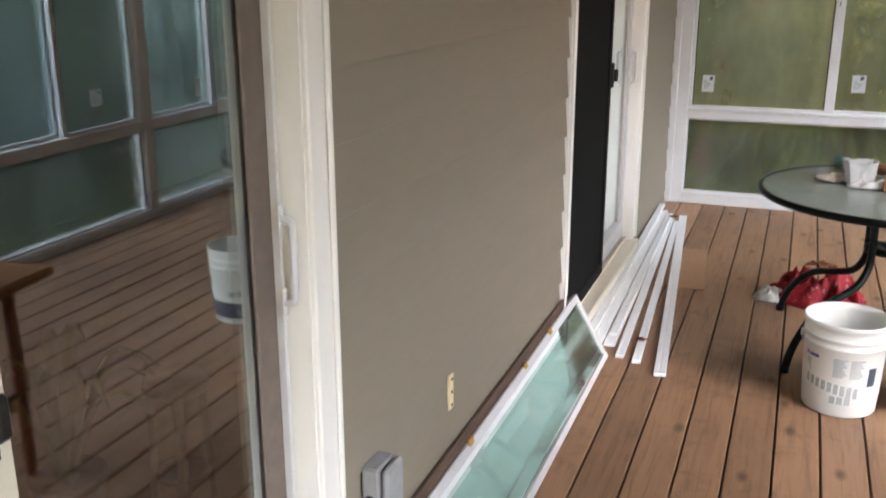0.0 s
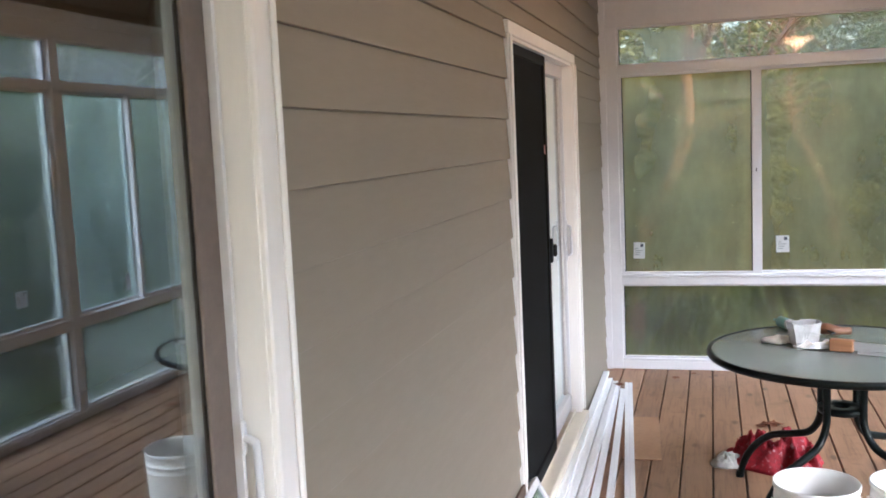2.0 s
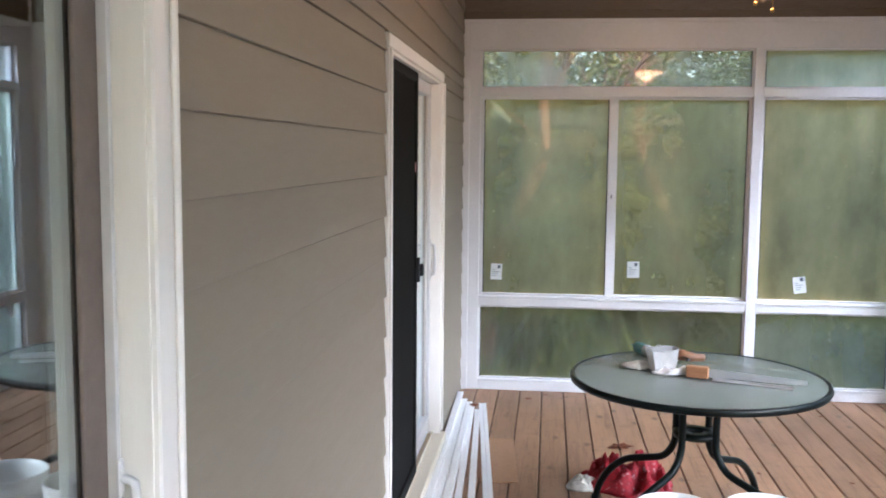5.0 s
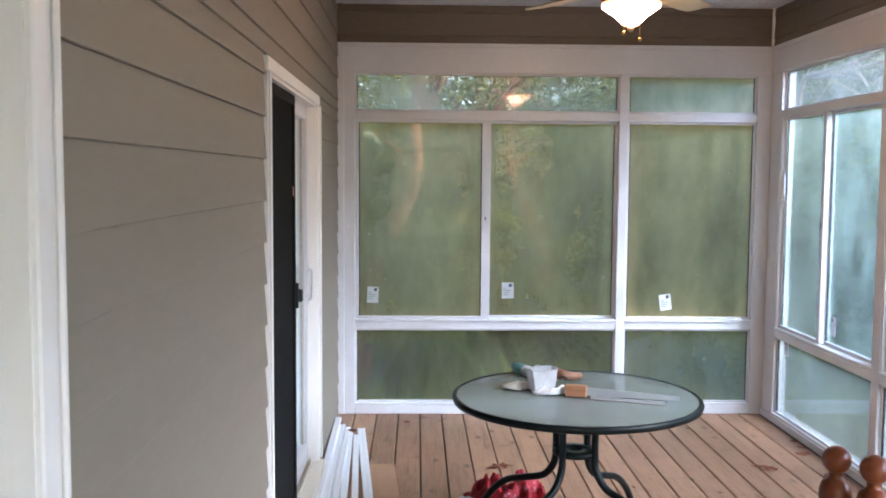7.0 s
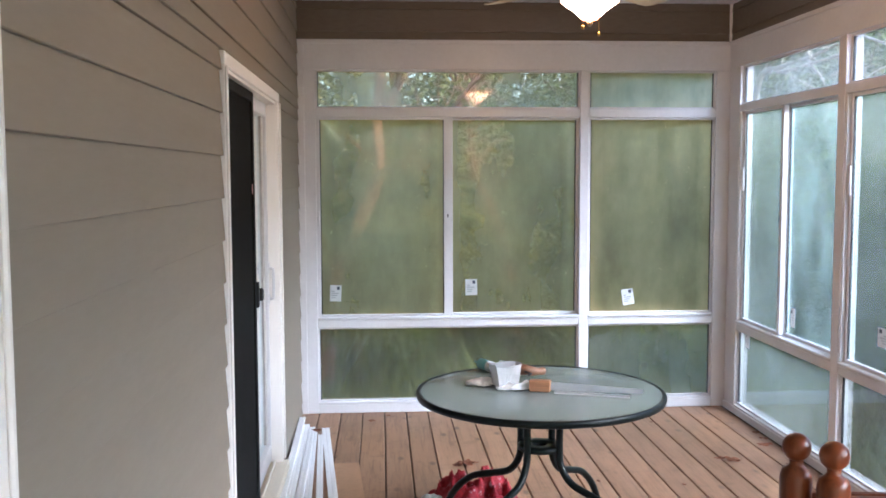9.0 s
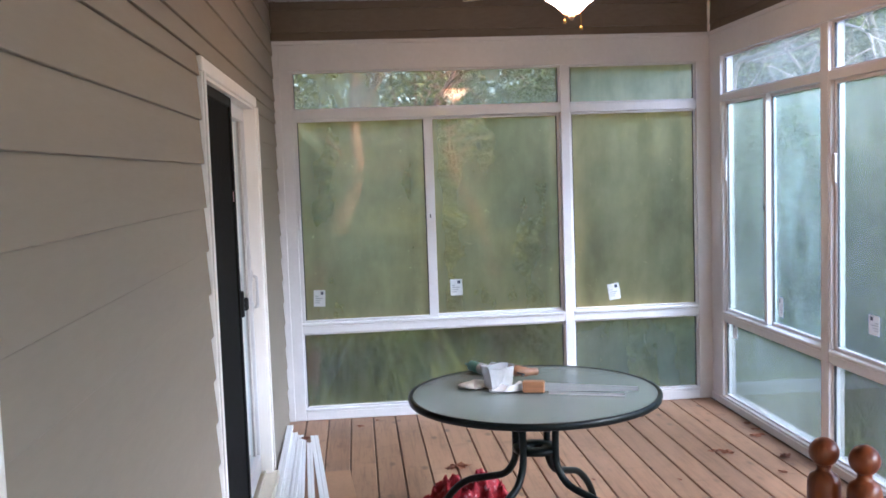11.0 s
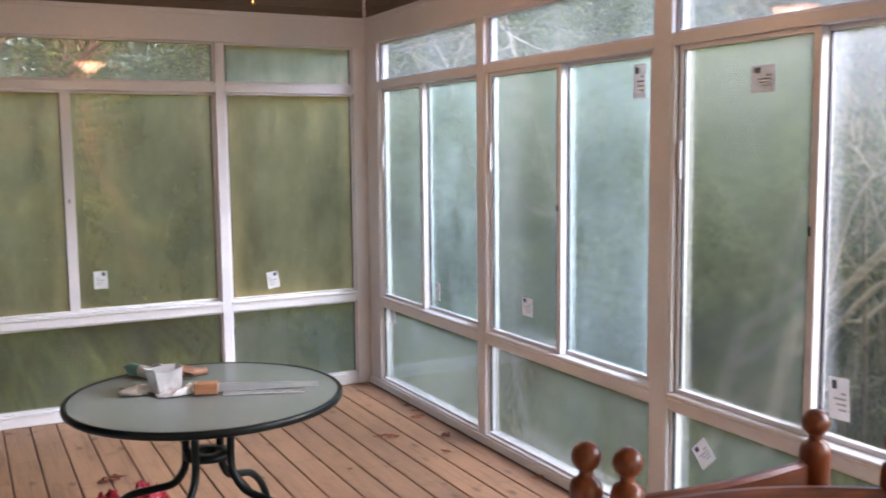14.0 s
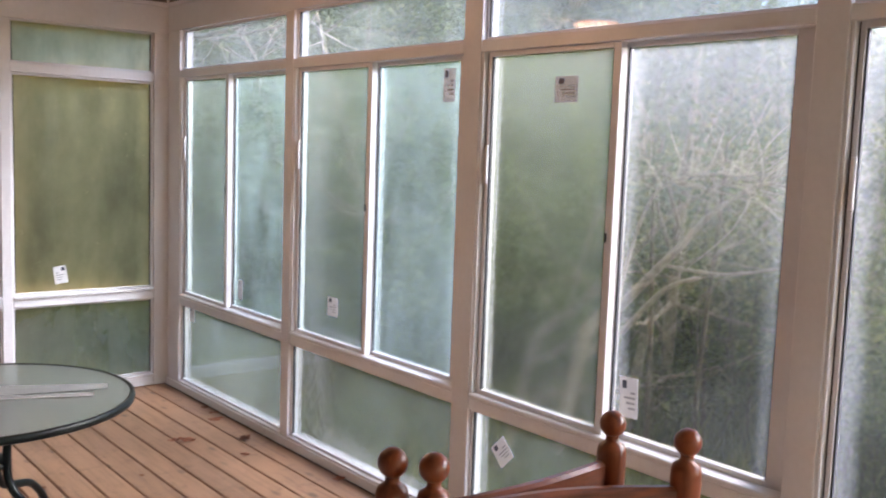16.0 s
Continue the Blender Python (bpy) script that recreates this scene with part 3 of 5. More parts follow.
# ---- dark room behind the doors ----
bm = bmesh.new()
add_box(bm, (-3.6, -1.4, -0.1), (-3.5, 6.9, 2.6))
add_box(bm, (-3.5, -1.4, -0.1), (-0.15, -1.3, 2.6))
add_box(bm, (-3.5, 6.8, -0.1), (-0.15, 6.9, 2.6))
tagged(part("wall_room", bm, M_ROOM), "dim plain walls of the room inside", "wall", kind="structure")
tagged(part("floor_room", box((-3.6, -1.4, -0.1), (-0.15, 6.9, 0.06)), M_ROOMFLOOR), "dark wooden floor of the room inside", "floor", kind="structure")
tagged(part("ceiling_room", box((-3.6, -1.4, 2.6), (-0.15, 6.9, 2.7)), M_ROOM), "dim ceiling of the room inside", "ceiling", kind="structure")


# ---- window walls ----
def far_map(u, v, z):
    return (u, D + v, z)


def side_map(u, v, z):
    return (W + v, u, z)


def wbox(fm, u0, u1, v0, v1, z0, z1, bevel=0.003):
    return box(fm(u0, v0, z0), fm(u1, v1, z1), bevel)


DEPTH = 0.088
FAR_SIZES = (T_TOP, T_BOT, M_TOP, M_BOT, L_TOP, L_BOT)
SIDE_SIZES = (2.425, 2.163, 2.113, 0.662, 0.592, 0.062)


def window(name, fm, u0, u1, split, low, mids, top, label, sizes=FAR_SIZES, far_inside=False):
    """One bay: transom, slider or fixed light, and a low light, each set in white frames with dark gaskets."""
    w = thing(name, label, "window", kind="structure")
    T_TOP, T_BOT, M_TOP, M_BOT, L_TOP, L_BOT = sizes
    part("transom_rail", wbox(fm, u0, u1, 0.0, DEPTH, M_TOP, T_BOT), M_WHITE, w)
    part("sill_rail", wbox(fm, u0, u1, 0.0, DEPTH, L_TOP, M_BOT - 0.022), M_WHITE, w)
    part("sill", wbox(fm, u0, u1, -0.004 if far_inside else -0.012, DEPTH + 0.02, M_BOT - 0.022, M_BOT, 0.005), M_WHITE, w)
    part("bottom_rail", wbox(fm, u0, u1, 0.0, DEPTH, 0.0, L_BOT - 0.02), M_WHITE, w)
    part("bottom_sill", wbox(fm, u0, u1, -0.006, DEPTH + 0.02, L_BOT - 0.02, L_BOT), M_WHITE, w)

    def light(a, b2, z0, z1, v, glass, frame_w, word, meet=(0, 0)):
        f = bmesh.new()
        fa, fb = frame_w + meet[0], frame_w + meet[1]
        for p, q, r, s in ((a, a + fa, z0, z1), (b2 - fb, b2, z0, z1),
                           (a + fa, b2 - fb, z0, z0 + frame_w), (a + fa, b2 - fb, z1 - frame_w, z1)):
            add_box(f, fm(p, v - 0.012, r), fm(q, v + 0.022, s), 0.002)
        fr = part(word, f, M_WHITE, w)
        gk = bmesh.new()
        e = 0.006
        for p, q, r, s in ((a + fa, a + fa + e, z0 + frame_w, z1 - frame_w), (b2 - fb - e, b2 - fb, z0 + frame_w, z1 - frame_w)):
            add_box(gk, fm(p, v - 0.005, r), fm(q, v + 0.009, s))
        part("gasket", gk, M_GASKET, fr)
        pane = part("pane", box(fm(a + fa, v, z0 + frame_w), fm(b2 - fb, v + 0.004, z1 - frame_w)), glass, fr)
        pane.visible_shadow = False
        return fr
    light(u0, u1, T_BOT, T_TOP, 0.034, top, 0.012, "transom_frame")
    light(u0, u1, L_BOT, L_TOP, 0.03, low, 0.012, "low_frame")
    if split and far_inside:                      # inner sash at the far end, its meeting stile proud of the outer pane
        light(u0, split + 0.034, M_BOT, M_TOP, 0.073, mids[0], 0.018, "outer_sash", (0.075, 0.016))
        s = light(split, u1 - 0.02, M_BOT, M_TOP, 0.037, mids[1], 0.02, "inner_sash", (0.015, -0.003))
        part("jamb_liner", box(fm(u1 - 0.014, 0.004, M_BOT), fm(u1, DEPTH, M_TOP), 0.002), M_WHITE, w)
        part("gap_seal", box(fm(u1 - 0.0195, 0.03, M_BOT), fm(u1 - 0.0145, 0.06, M_TOP)), M_GASKET, w, "dark rubber seal")
        part("catch", box(fm(split + 0.022, 0.018, 1.385), fm(split + 0.031, 0.0245, 1.42), 0.001), M_GASKET, s, "small dark catch")
        z = (M_BOT + M_TOP) / 2
        part("pull", box(fm(u1 - 0.044, 0.012, z + 0.18), fm(u1 - 0.026, 0.0245, z + 0.34), 0.004), M_WHITE, s, "white finger pull")
    elif split:
        light(split - 0.035, u1, M_BOT, M_TOP, 0.066, mids[1], 0.018, "outer_sash", (0.03, 0))
        s = light(u0, split + 0.035, M_BOT, M_TOP, 0.026, mids[0], 0.018, "inner_sash", (0.008, 0.045))
        part("catch", box(fm(split - 0.004, 0.008, 1.385), fm(split + 0.004, 0.016, 1.41), 0.001), M_GASKET, s, "small dark catch")
        z = (M_BOT + M_TOP) / 2
        part("pull", box(fm(u0 + 0.008, 0.002, z - 0.05), fm(u0 + 0.022, 0.016, z + 0.05), 0.004), M_WHITE, s, "white finger pull")
    else:
        light(u0, u1, M_BOT, M_TOP, 0.03, mids[0], 0.016, "fixed_frame")
    return w


far_wall = thing("wall_north", "white framed window wall under a brown siding band", "wall", kind="structure")
for a, b2 in ((0.0, 0.125), (1.978, 2.042), (2.953, W)):
    part("post", wbox(far_map, a, b2, -0.002, DEPTH + 0.004, 0.0, T_TOP), M_WHITE, far_wall)
part("header", wbox(far_map, 0.0, W, -0.004, DEPTH + 0.006, T_TOP, HEAD), M_WHITE, far_wall)
part("header_trim", wbox(far_map, 0.0, W, -0.016, -0.004, HEAD - 0.03, HEAD), M_WHITE, far_wall)
part("corner_trim", wbox(far_map, 0.004, 0.05, -0.014, -0.002, 0.0, HEAD - 0.03), M_WHITE, far_wall)
part("band_backing", wbox(far_map, 0.0, W, 0.02, DEPTH, HEAD, TOP, 0), M_BAND, far_wall)
window("window_1", far_map, 0.125, 1.978, 1.043, M_LOW, (M_MIST, M_MIST), M_TRANSOM, "wide white slider window with misted glass and a transom")
window("window_2", far_map, 2.042, 2.953, None, M_LOW_PALE, (M_MIST_PALE,), M_TRANSOM_MIST, "narrow white fixed window with misted olive glass")

part("corner_post", box((W - 0.016, D - 0.016, HEAD), (W + 0.0, D + 0.0, TOP)), M_TRIM, far_wall)
side_wall = thing("wall_east", "long white framed window wall under a brown siding band", "wall", kind="structure")
SIDE_POSTS = ((6.53, D), (5.036, 5.122), (3.485, 3.6), (1.885, 1.99), (0.39, 0.5), (-1.15, -1.04), (BACK, BACK + 0.15))
for a, b2 in SIDE_POSTS:
    part("post", wbox(side_map, a, b2, -0.002, DEPTH + 0.004, 0.0, SIDE_SIZES[0]), M_WHITE, side_wall)
part("header", wbox(side_map, BACK, D, -0.004, DEPTH + 0.006, SIDE_SIZES[0], HEAD), M_WHITE, side_wall)
part("header_trim", wbox(side_map, BACK, D - 0.02, -0.016, -0.004, HEAD - 0.03, HEAD), M_WHITE, side_wall)
part("band_backing", wbox(side_map, BACK, D, 0.02, DEPTH, HEAD, TOP, 0), M_BAND, side_wall)
part("base_board", wbox(side_map, BACK, D - 0.005, -0.016, -0.004, 0.0, 0.05), M_WHITE, side_wall)
bays = [(a[1], b2[0]) for a, b2 in zip(SIDE_POSTS[1:], SIDE_POSTS)]
kinds = [(M_CORNER, M_CORNER_GREEN), (M_SIDE, M_SIDE_GREEN), (M_SIDE_CLEAR, M_SIDE_OLIVE), (M_SIDE, M_SIDE_CLEAR), (M_SIDE, M_SIDE), (M_SIDE, M_SIDE)]
splits = [5.868, 4.32, 2.75, 1.2, -0.33, -1.8]
for n, ((a, b2), ks, sp) in enumerate(zip(bays, kinds, splits)):
    window("window_%d" % (n + 3), side_map, a, b2, sp, M_SIDE_LOW if n else M_CORNER_LOW, ks, M_SIDE_TOP, "white slider window with misted glass beside the trees", SIDE_SIZES, True)

south_wall = thing("wall_south", "white framed window wall closing the porch", "wall", kind="structure")
south_map = lambda u, v, z: (u, BACK - v, z)
for a, b2 in ((0.0, 0.12), (1.48, 1.58), (2.94, W)):
    part("post", wbox(south_map, a, b2, -0.002, DEPTH, 0.0, T_TOP), M_WHITE, south_wall)
part("header", wbox(south_map, 0.0, W, -0.004, DEPTH, T_TOP, TOP), M_WHITE, south_wall)
window("window_9", south_map, 0.12, 1.48, None, M_LOW, (M_MIST,), M_TRANSOM, "white fixed window with misted glass")
window("window_10", south_map, 1.58, 2.94, None, M_LOW, (M_MIST,), M_TRANSOM, "white fixed window with misted glass")

# ---- lap siding ----
def lap_board(length, h):
    """A board with its lower edge proud, lying along y from 0."""
    b = bmesh.new()
    vs = [b.verts.new((x, y, z)) for y in (0, length) for x, z in ((-0.014, 0), (0.0095, 0), (0.0112, 0.002), (0.0, h + 0.004), (-0.014, h + 0.004))]
    for k in range(5):
        b.faces.new((vs[k], vs[(k + 1) % 5], vs[5 + (k + 1) % 5], vs[5 + k]))
    b.faces.new(vs[4::-1])
    b.faces.new(vs[5:])
    bmesh.ops.recalc_face_normals(b, faces=b.faces)
    return b


def side_boards(parent, spans, material, place):
    for a, b2, z0, z1 in spans:
        shared, k = {}, math.floor((z0 - LAP0) / LAP)
        while LAP0 + k * LAP < z1 - 0.01:
            lo, hi = max(z0, LAP0 + k * LAP), min(z1, LAP0 + (k + 1) * LAP)
            key = round(hi - lo, 3)
            if key not in shared:
                shared[key] = mesh_of("siding_board", lap_board(b2 - a, hi - lo if hi - lo < LAP - 0.002 else LAP), material)
            ob = new("siding_board", shared[key])
            ob.parent = parent
            ob.matrix_world = place(a, lo)
            k += 1


on_house = lambda a, z: pose(0, a, z)
low = DOOR_H + 0.013
side_boards(wall, [(BACK, DOORS[0] - 0.001, 0, low), (DOORS[0] + DOOR_W + 0.003, DOORS[1] - 0.003, 0, low), (DOORS[1] + DOOR_W + 0.003, D - 0.006, 0, low),
                   (BACK, D - 0.006, low, TOP)], M_SIDING, on_house)
side_boards(far_wall, [(0.012, W - 0.012, HEAD, TOP)], M_BAND, lambda a, z: pose(a, D + 0.006, z, 0, 0, -90))
side_boards(side_wall, [(BACK, D - 0.014, HEAD, TOP)], M_BAND, lambda a, z: pose(W + 0.006, a + (D - 0.014 - BACK), z, 0, 0, 180))

# ---- deck boards ----
bm = bmesh.new()
add_box(bm, (0.0035, BACK, -0.03), (0.1495, D + 0.01, 0.0), 0.0035)
board = mesh_of("deck_board", bm, M_DECK)
for k in range(-1, 21):
    x = 0.128 + (k - 1) * 0.153
    if x + 0.15 < W + 0.1:
        ob = new("deck_board", board)
        ob.parent = floor
        ob.location = (x, 0, random.uniform(-0.0015, 0.0))

# ---- stickers on the glass ----
def sticker(u, z, w, h, fm, v, turn=0.0, red=False):
    s = thing("window_sticker", "small white paper sticker with unreadable printing on window glass", "sticker", "stickers on the windows")
    base = Vector(fm(u, v, z))
    face = pose(*base, 0, turn, 0) if fm is far_map else pose(*base, 0, 0, 90) @ pose(0, 0, 0, 0, turn, 0)
    s.matrix_world = face
    sg = -1 if fm is far_map else 1
    part("paper", box((-w / 2, 0, -h / 2), (w / 2, sg * 0.0012, h / 2)), M_PAPER_THIN if red else M_PAPER, s)
    for q in range(4):
        ww = w * (0.25 + 0.12 * ((q * 7) % 4))
        part("print_bar", box((-w * 0.36, sg * 0.0013, h * (0.1 - 0.13 * q)), (-w * 0.36 + ww, sg * 0.002, h * (0.1 - 0.13 * q) + h * 0.05)), M_INK_GREY, s)
    part("print_mark", box((w * 0.1, sg * 0.0013, h * 0.22), (w * 0.34, sg * 0.002, h * 0.42)), M_INK_DARK, s)
    return s


for u, z, w, h, v, tn in ((0.25, 0.853, 0.08, 0.115, 0.024, 2), (1.213, 0.882, 0.085, 0.115, 0.064, -1), (2.341, 0.805, 0.085, 0.115, 0.028, -8)):
    sticker(u, z, w, h, far_map, v, tn)
for u, z, w, h, v, tn, rd in ((6.378, 0.54, 0.07, 0.1, 0.028, 0, False), (5.765, 0.79, 0.06, 0.12, 0.07, 0, False), (4.64, 0.858, 0.1, 0.1, 0.033, 0, False),
                              (3.775, 1.99, 0.085, 0.15, 0.07, 0, True), (3.286, 0.447, 0.1, 0.1, 0.028, 45, False), (2.665, 0.82, 0.085, 0.15, 0.07, 3, False),
                              (3.02, 1.95, 0.12, 0.1, 0.033, 0, True)):
    sticker(u, z, w, h, side_map, v, tn, red=rd)

# ---- ceiling fan ----
fan = thing("ceiling_fan", "ceiling fan with pale blades and a lit frosted bowl lamp", "ceiling fan", at=(1.51, 4.33, 0))
part("canopy", lathe([(0, TOP), (0.07, TOP), (0.068, TOP - 0.02), (0.03, TOP - 0.06), (0, TOP - 0.06)], 24), M_FANMETAL, fan)
part("downrod", tube([(0, 0, TOP - 0.05), (0, 0, 2.66)], 0.012, 12), M_FANMETAL, fan)
part("motor_housing", lathe([(0, 2.67), (0.05, 2.67), (0.1, 2.645), (0.115, 2.61), (0.11, 2.57), (0.07, 2.545), (0.05, 2.52), (0.06, 2.49), (0, 2.49)], 32), M_FANMETAL, fan)
part("fitter_ring", lathe([(0, 2.5), (0.112, 2.5), (0.128, 2.494), (0.133, 2.485), (0.131, 2.476), (0.12, 2.474), (0, 2.476)], 40), M_COPPER, fan, "dark copper fitter ring")
bowl = part("lamp_bowl", lathe([(0.118, 2.474), (0.128, 2.473), (0.132, 2.463), (0.128, 2.451), (0.102, 2.432), (0.07, 2.41), (0.05, 2.389), (0.034, 2.374), (0.014, 2.367), (0, 2.366)], 40), M_BOWL, fan, "lit frosted glass bowl")
bowl.visible_shadow = False
part("finial", lathe([(0, 2.368), (0.012, 2.366), (0.014, 2.356), (0.006, 2.346), (0, 2.344)], 16), M_FANMETAL, fan)
for dx, dy, zb in ((-0.035, -0.03, 2.325), (0.03, -0.035, 2.295)):
    bm = tube([(dx, dy, 2.49), (dx * 1.1, dy * 1.1, zb + 0.02)], 0.0015, 6)
    add_lathe(bm, [(0, 0.022), (0.006, 0.018), (0.008, 0.006), (0, 0)], 12, (dx * 1.1, dy * 1.1, zb))
    part("pull_chain", bm, M_BRASS, fan, "brass pull chain with a small bob")
bm = bmesh.new()
outline = [(0.2, -0.05), (0.3, -0.062), (0.62, -0.068), (0.7, -0.06), (0.72, -0.03), (0.72, 0.03), (0.7, 0.06), (0.62, 0.068), (0.3, 0.062), (0.2, 0.05)]
lo = [bm.verts.new((x, y, 2.545 - 0.16 * y)) for x, y in outline]
hi = [bm.verts.new((x, y, 2.552 - 0.16 * y)) for x, y in outline]
bm.faces.new(lo[::-1])
bm.faces.new(hi)
for k in range(len(outline)):
    bm.faces.new((lo[k], lo[(k + 1) % 10], hi[(k + 1) % 10], hi[k]))
blade_mesh = mesh_of("blade", bm, M_BLADE)
dark_mesh = blade_mesh.copy()
dark_mesh.materials[0] = M_BLADE_DARK
bm = box((0.09, -0.018, 2.55), (0.26, 0.018, 2.558), 0.003)
arm_mesh = mesh_of("blade_arm", bm, M_FANMETAL)
for k in range(5):
    ang = 49 + 72 * k
    # one blade is darker brown than the other four
    b_ob = new("blade", dark_mesh if k == 2 else blade_mesh)
    b_ob.parent = fan
    b_ob.matrix_local = pose(0, 0, 0, 0, 0, ang)
    a_ob = new("blade_arm", arm_mesh)
    a_ob.parent = b_ob
bulb = new("fan_lamp", bpy.data.lights.new("fan_lamp", "POINT"))
bulb.data.energy, bulb.data.color, bulb.data.shadow_soft_size = 6.0, (1.0, 0.53, 0.2), 0.04
bulb.location = (1.51, 4.33, 2.435)

# ---- patio table ----
TX, TY, TZ = 1.28, 4.245, 0.72
table = thing("patio_table", "round patio table with frosted green glass and dark green metal", "table", at=(TX, TY, 0))
part("glass_top", lathe([(0, TZ - 0.009), (0.538, TZ - 0.009), (0.538, TZ - 0.003), (0, TZ - 0.003)], 72), M_TABLETOP, table, "frosted green glass top").data.polygons.foreach_set("use_smooth", [False] * 288)
part("rim", lathe([(0.538, TZ - 0.03), (0.546, TZ - 0.033), (0.555, TZ - 0.029), (0.559, TZ - 0.015), (0.556, TZ - 0.003), (0.549, TZ), (0.541, TZ - 0.0015), (0.537, TZ - 0.01), (0.538, TZ - 0.03)], 72), M_GREENMETAL, table, "dark green metal rim")
leg0 = None
leg_pts = smoothed([(0.11, 0, TZ - 0.02), (0.106, 0, 0.6), (0.103, 0, 0.47), (0.112, 0, 0.39), (0.165, 0, 0.32), (0.265, 0, 0.285), (0.375, 0, 0.25), (0.465, 0, 0.18), (0.528, 0, 0.09), (0.555, 0, 0.006)], 5)
for k in range(4):
    if leg0 is None:
        bm = tube(leg_pts, 0.0165, 12)
        add_lathe(bm, [(0, 0), (0.019, 0), (0.02, 0.012), (0.017, 0.03), (0, 0.03)], 12, (0.556, 0, 0))
        leg0 = mesh_of("leg", bm, M_GREENMETAL)
    ob = new("leg", leg0)
    ob.parent = table
    ob.matrix_local = pose(0, 0, 0, 0, 0, 138 + 90 * k)
for z in (0.46, 0.6):
    bm = bmesh.new()
    if z == 0.46:
        add_lathe(bm, [(0.035, z - 0.012), (0.098, z - 0.012), (0.1, z), (0.098, z + 0.012), (0.035, z + 0.012), (0.033, z), (0.035, z - 0.012)], 32)
    else:
        for k in range(2):
            add_box(bm, (-0.11, -0.012, TZ - 0.03), (0.11, 0.012, TZ - 0.012), 0.003, pose(0, 0, 0, 0, 0, 48 + 90 * k))
    part("brace_ring" if z == 0.46 else "top_bracket", bm, M_GREENMETAL, table)
for k in range(4):
    bm = box((0.1, -0.012, TZ - 0.032), (0.54, 0.012, TZ - 0.012), 0.003)
    ob = part("top_arm", bm, M_GREENMETAL, table)
    ob.matrix_local = pose(0, 0, 0, 0, 0, 138 + 90 * k)


# ---- on the table ----
def crumple(bm, amount, scale, seed, keep_below=None):
    for v in bm.verts:
        if keep_below is not None and v.co.z < keep_below:
            continue
        v.co += Vector(noise.noise_vector(v.co * scale + Vector((seed, seed * 2, 0)))) * amount


tub = thing("plastic_tub", "crumpled white plastic tub and bag on the glass table", "tub", at=(1.135, 4.33, TZ))
bm = bmesh.new()
n = 24
square = lambda k: 1 / max(abs(math.cos(2 * math.pi * k / n)), abs(math.sin(2 * math.pi * k / n))) ** 0.8
rings = []
for r, z in ((0.046, 0.001), (0.05, 0.02), (0.055, 0.06), (0.06, 0.095), (0.064, 0.098), (0.064, 0.102), (0.058, 0.101), (0.052, 0.05), (0.045, 0.008)):
    rings.append([bm.verts.new((1.12 * r * square(k) * math.cos(2 * math.pi * k / n), 0.85 * r * square(k) * math.sin(2 * math.pi * k / n), z)) for k in range(n)])
for r0, r1 in zip(rings, rings[1:]):
    for k in range(n):
        bm.faces.new((r0[k], r0[(k + 1) % n], r1[(k + 1) % n], r1[k]))
bm.faces.new(rings[0][::-1])
bm.faces.new(rings[-1])
crumple(bm, 0.016, 14, 3.1, 0.003)
tub_body = part("tub_body", bm, M_TUB, tub, "cloudy clear plastic")
tub_body.rotation_euler = (0, 0, radians(12))
bm = bmesh.new()
bmesh.ops.create_icosphere(bm, subdivisions=4, radius=0.06)
for v in bm.verts:
    v.co = Vector((v.co.x * 1.35, v.co.y * 0.75, abs(v.co.z) * 0.5 + 0.003))
crumple(bm, 0.035, 18, 8.7, 0.008)
bag = part("bag", bm, M_PLASTICBAG, tub, "thin crumpled white plastic")
bag.location = (0.03, -0.055, 0)
bm = bmesh.new()
bmesh.ops.create_icosphere(bm, subdivisions=4, radius=0.05)
for v in bm.verts:
    v.co = Vector((v.co.x * 1.4, v.co.y * 0.7, max(0.001, v.co.z * 0.4 + 0.012)))
crumple(bm, 0.03, 20, 1.3, 0.004)
tagged(part("rag", bm, M_RAG), "small dirty white rag on the glass table", "rag").matrix_world = pose(1.035, 4.36, TZ)

saw = thing("hand_saw", "hand saw with a bare wooden grip lying on the table", "saw", at=pose(1.275, 4.215, TZ, 0, 0, -17))
bm = box((-0.048, -0.022, 0.0), (0.048, 0.022, 0.05), 0.004)
part("grip", bm, M_BLOCK, saw, "bare wooden grip")
bm = bmesh.new()
vs = [bm.verts.new(c) for c in ((0.04, -0.002, 0.008), (0.45, -0.002, 0.012), (0.45, -0.002, 0.03), (0.04, -0.002, 0.044),
                                (0.04, 0.0, 0.008), (0.45, 0.0, 0.012), (0.45, 0.0, 0.03), (0.04, 0.0, 0.044))]
for q in ((0, 1, 2, 3), (7, 6, 5, 4), (0, 4, 5, 1), (1, 5, 6, 2), (2, 6, 7, 3), (3, 7, 4, 0)):
    bm.faces.new([vs[i] for i in q])
part("blade", bm, M_ALU, saw, "thin metal blade")
for dy, ang, ln in ((0.03, 2, 0.36), (-0.035, -4, 0.33)):
    bm = box((0, -0.006, 0), (ln, 0.006, 0.003), 0.0008)
    add_box(bm, (0, 0.0045, 0.002), (ln, 0.006, 0.012))
    ob = tagged(part("metal_strip", bm, M_ALU), "thin bare metal strip lying on the table", "metal strip", "metal strips")
    ob.matrix_world = pose(1.33, 4.2 + dy, TZ, 0, 0, -17 + ang)

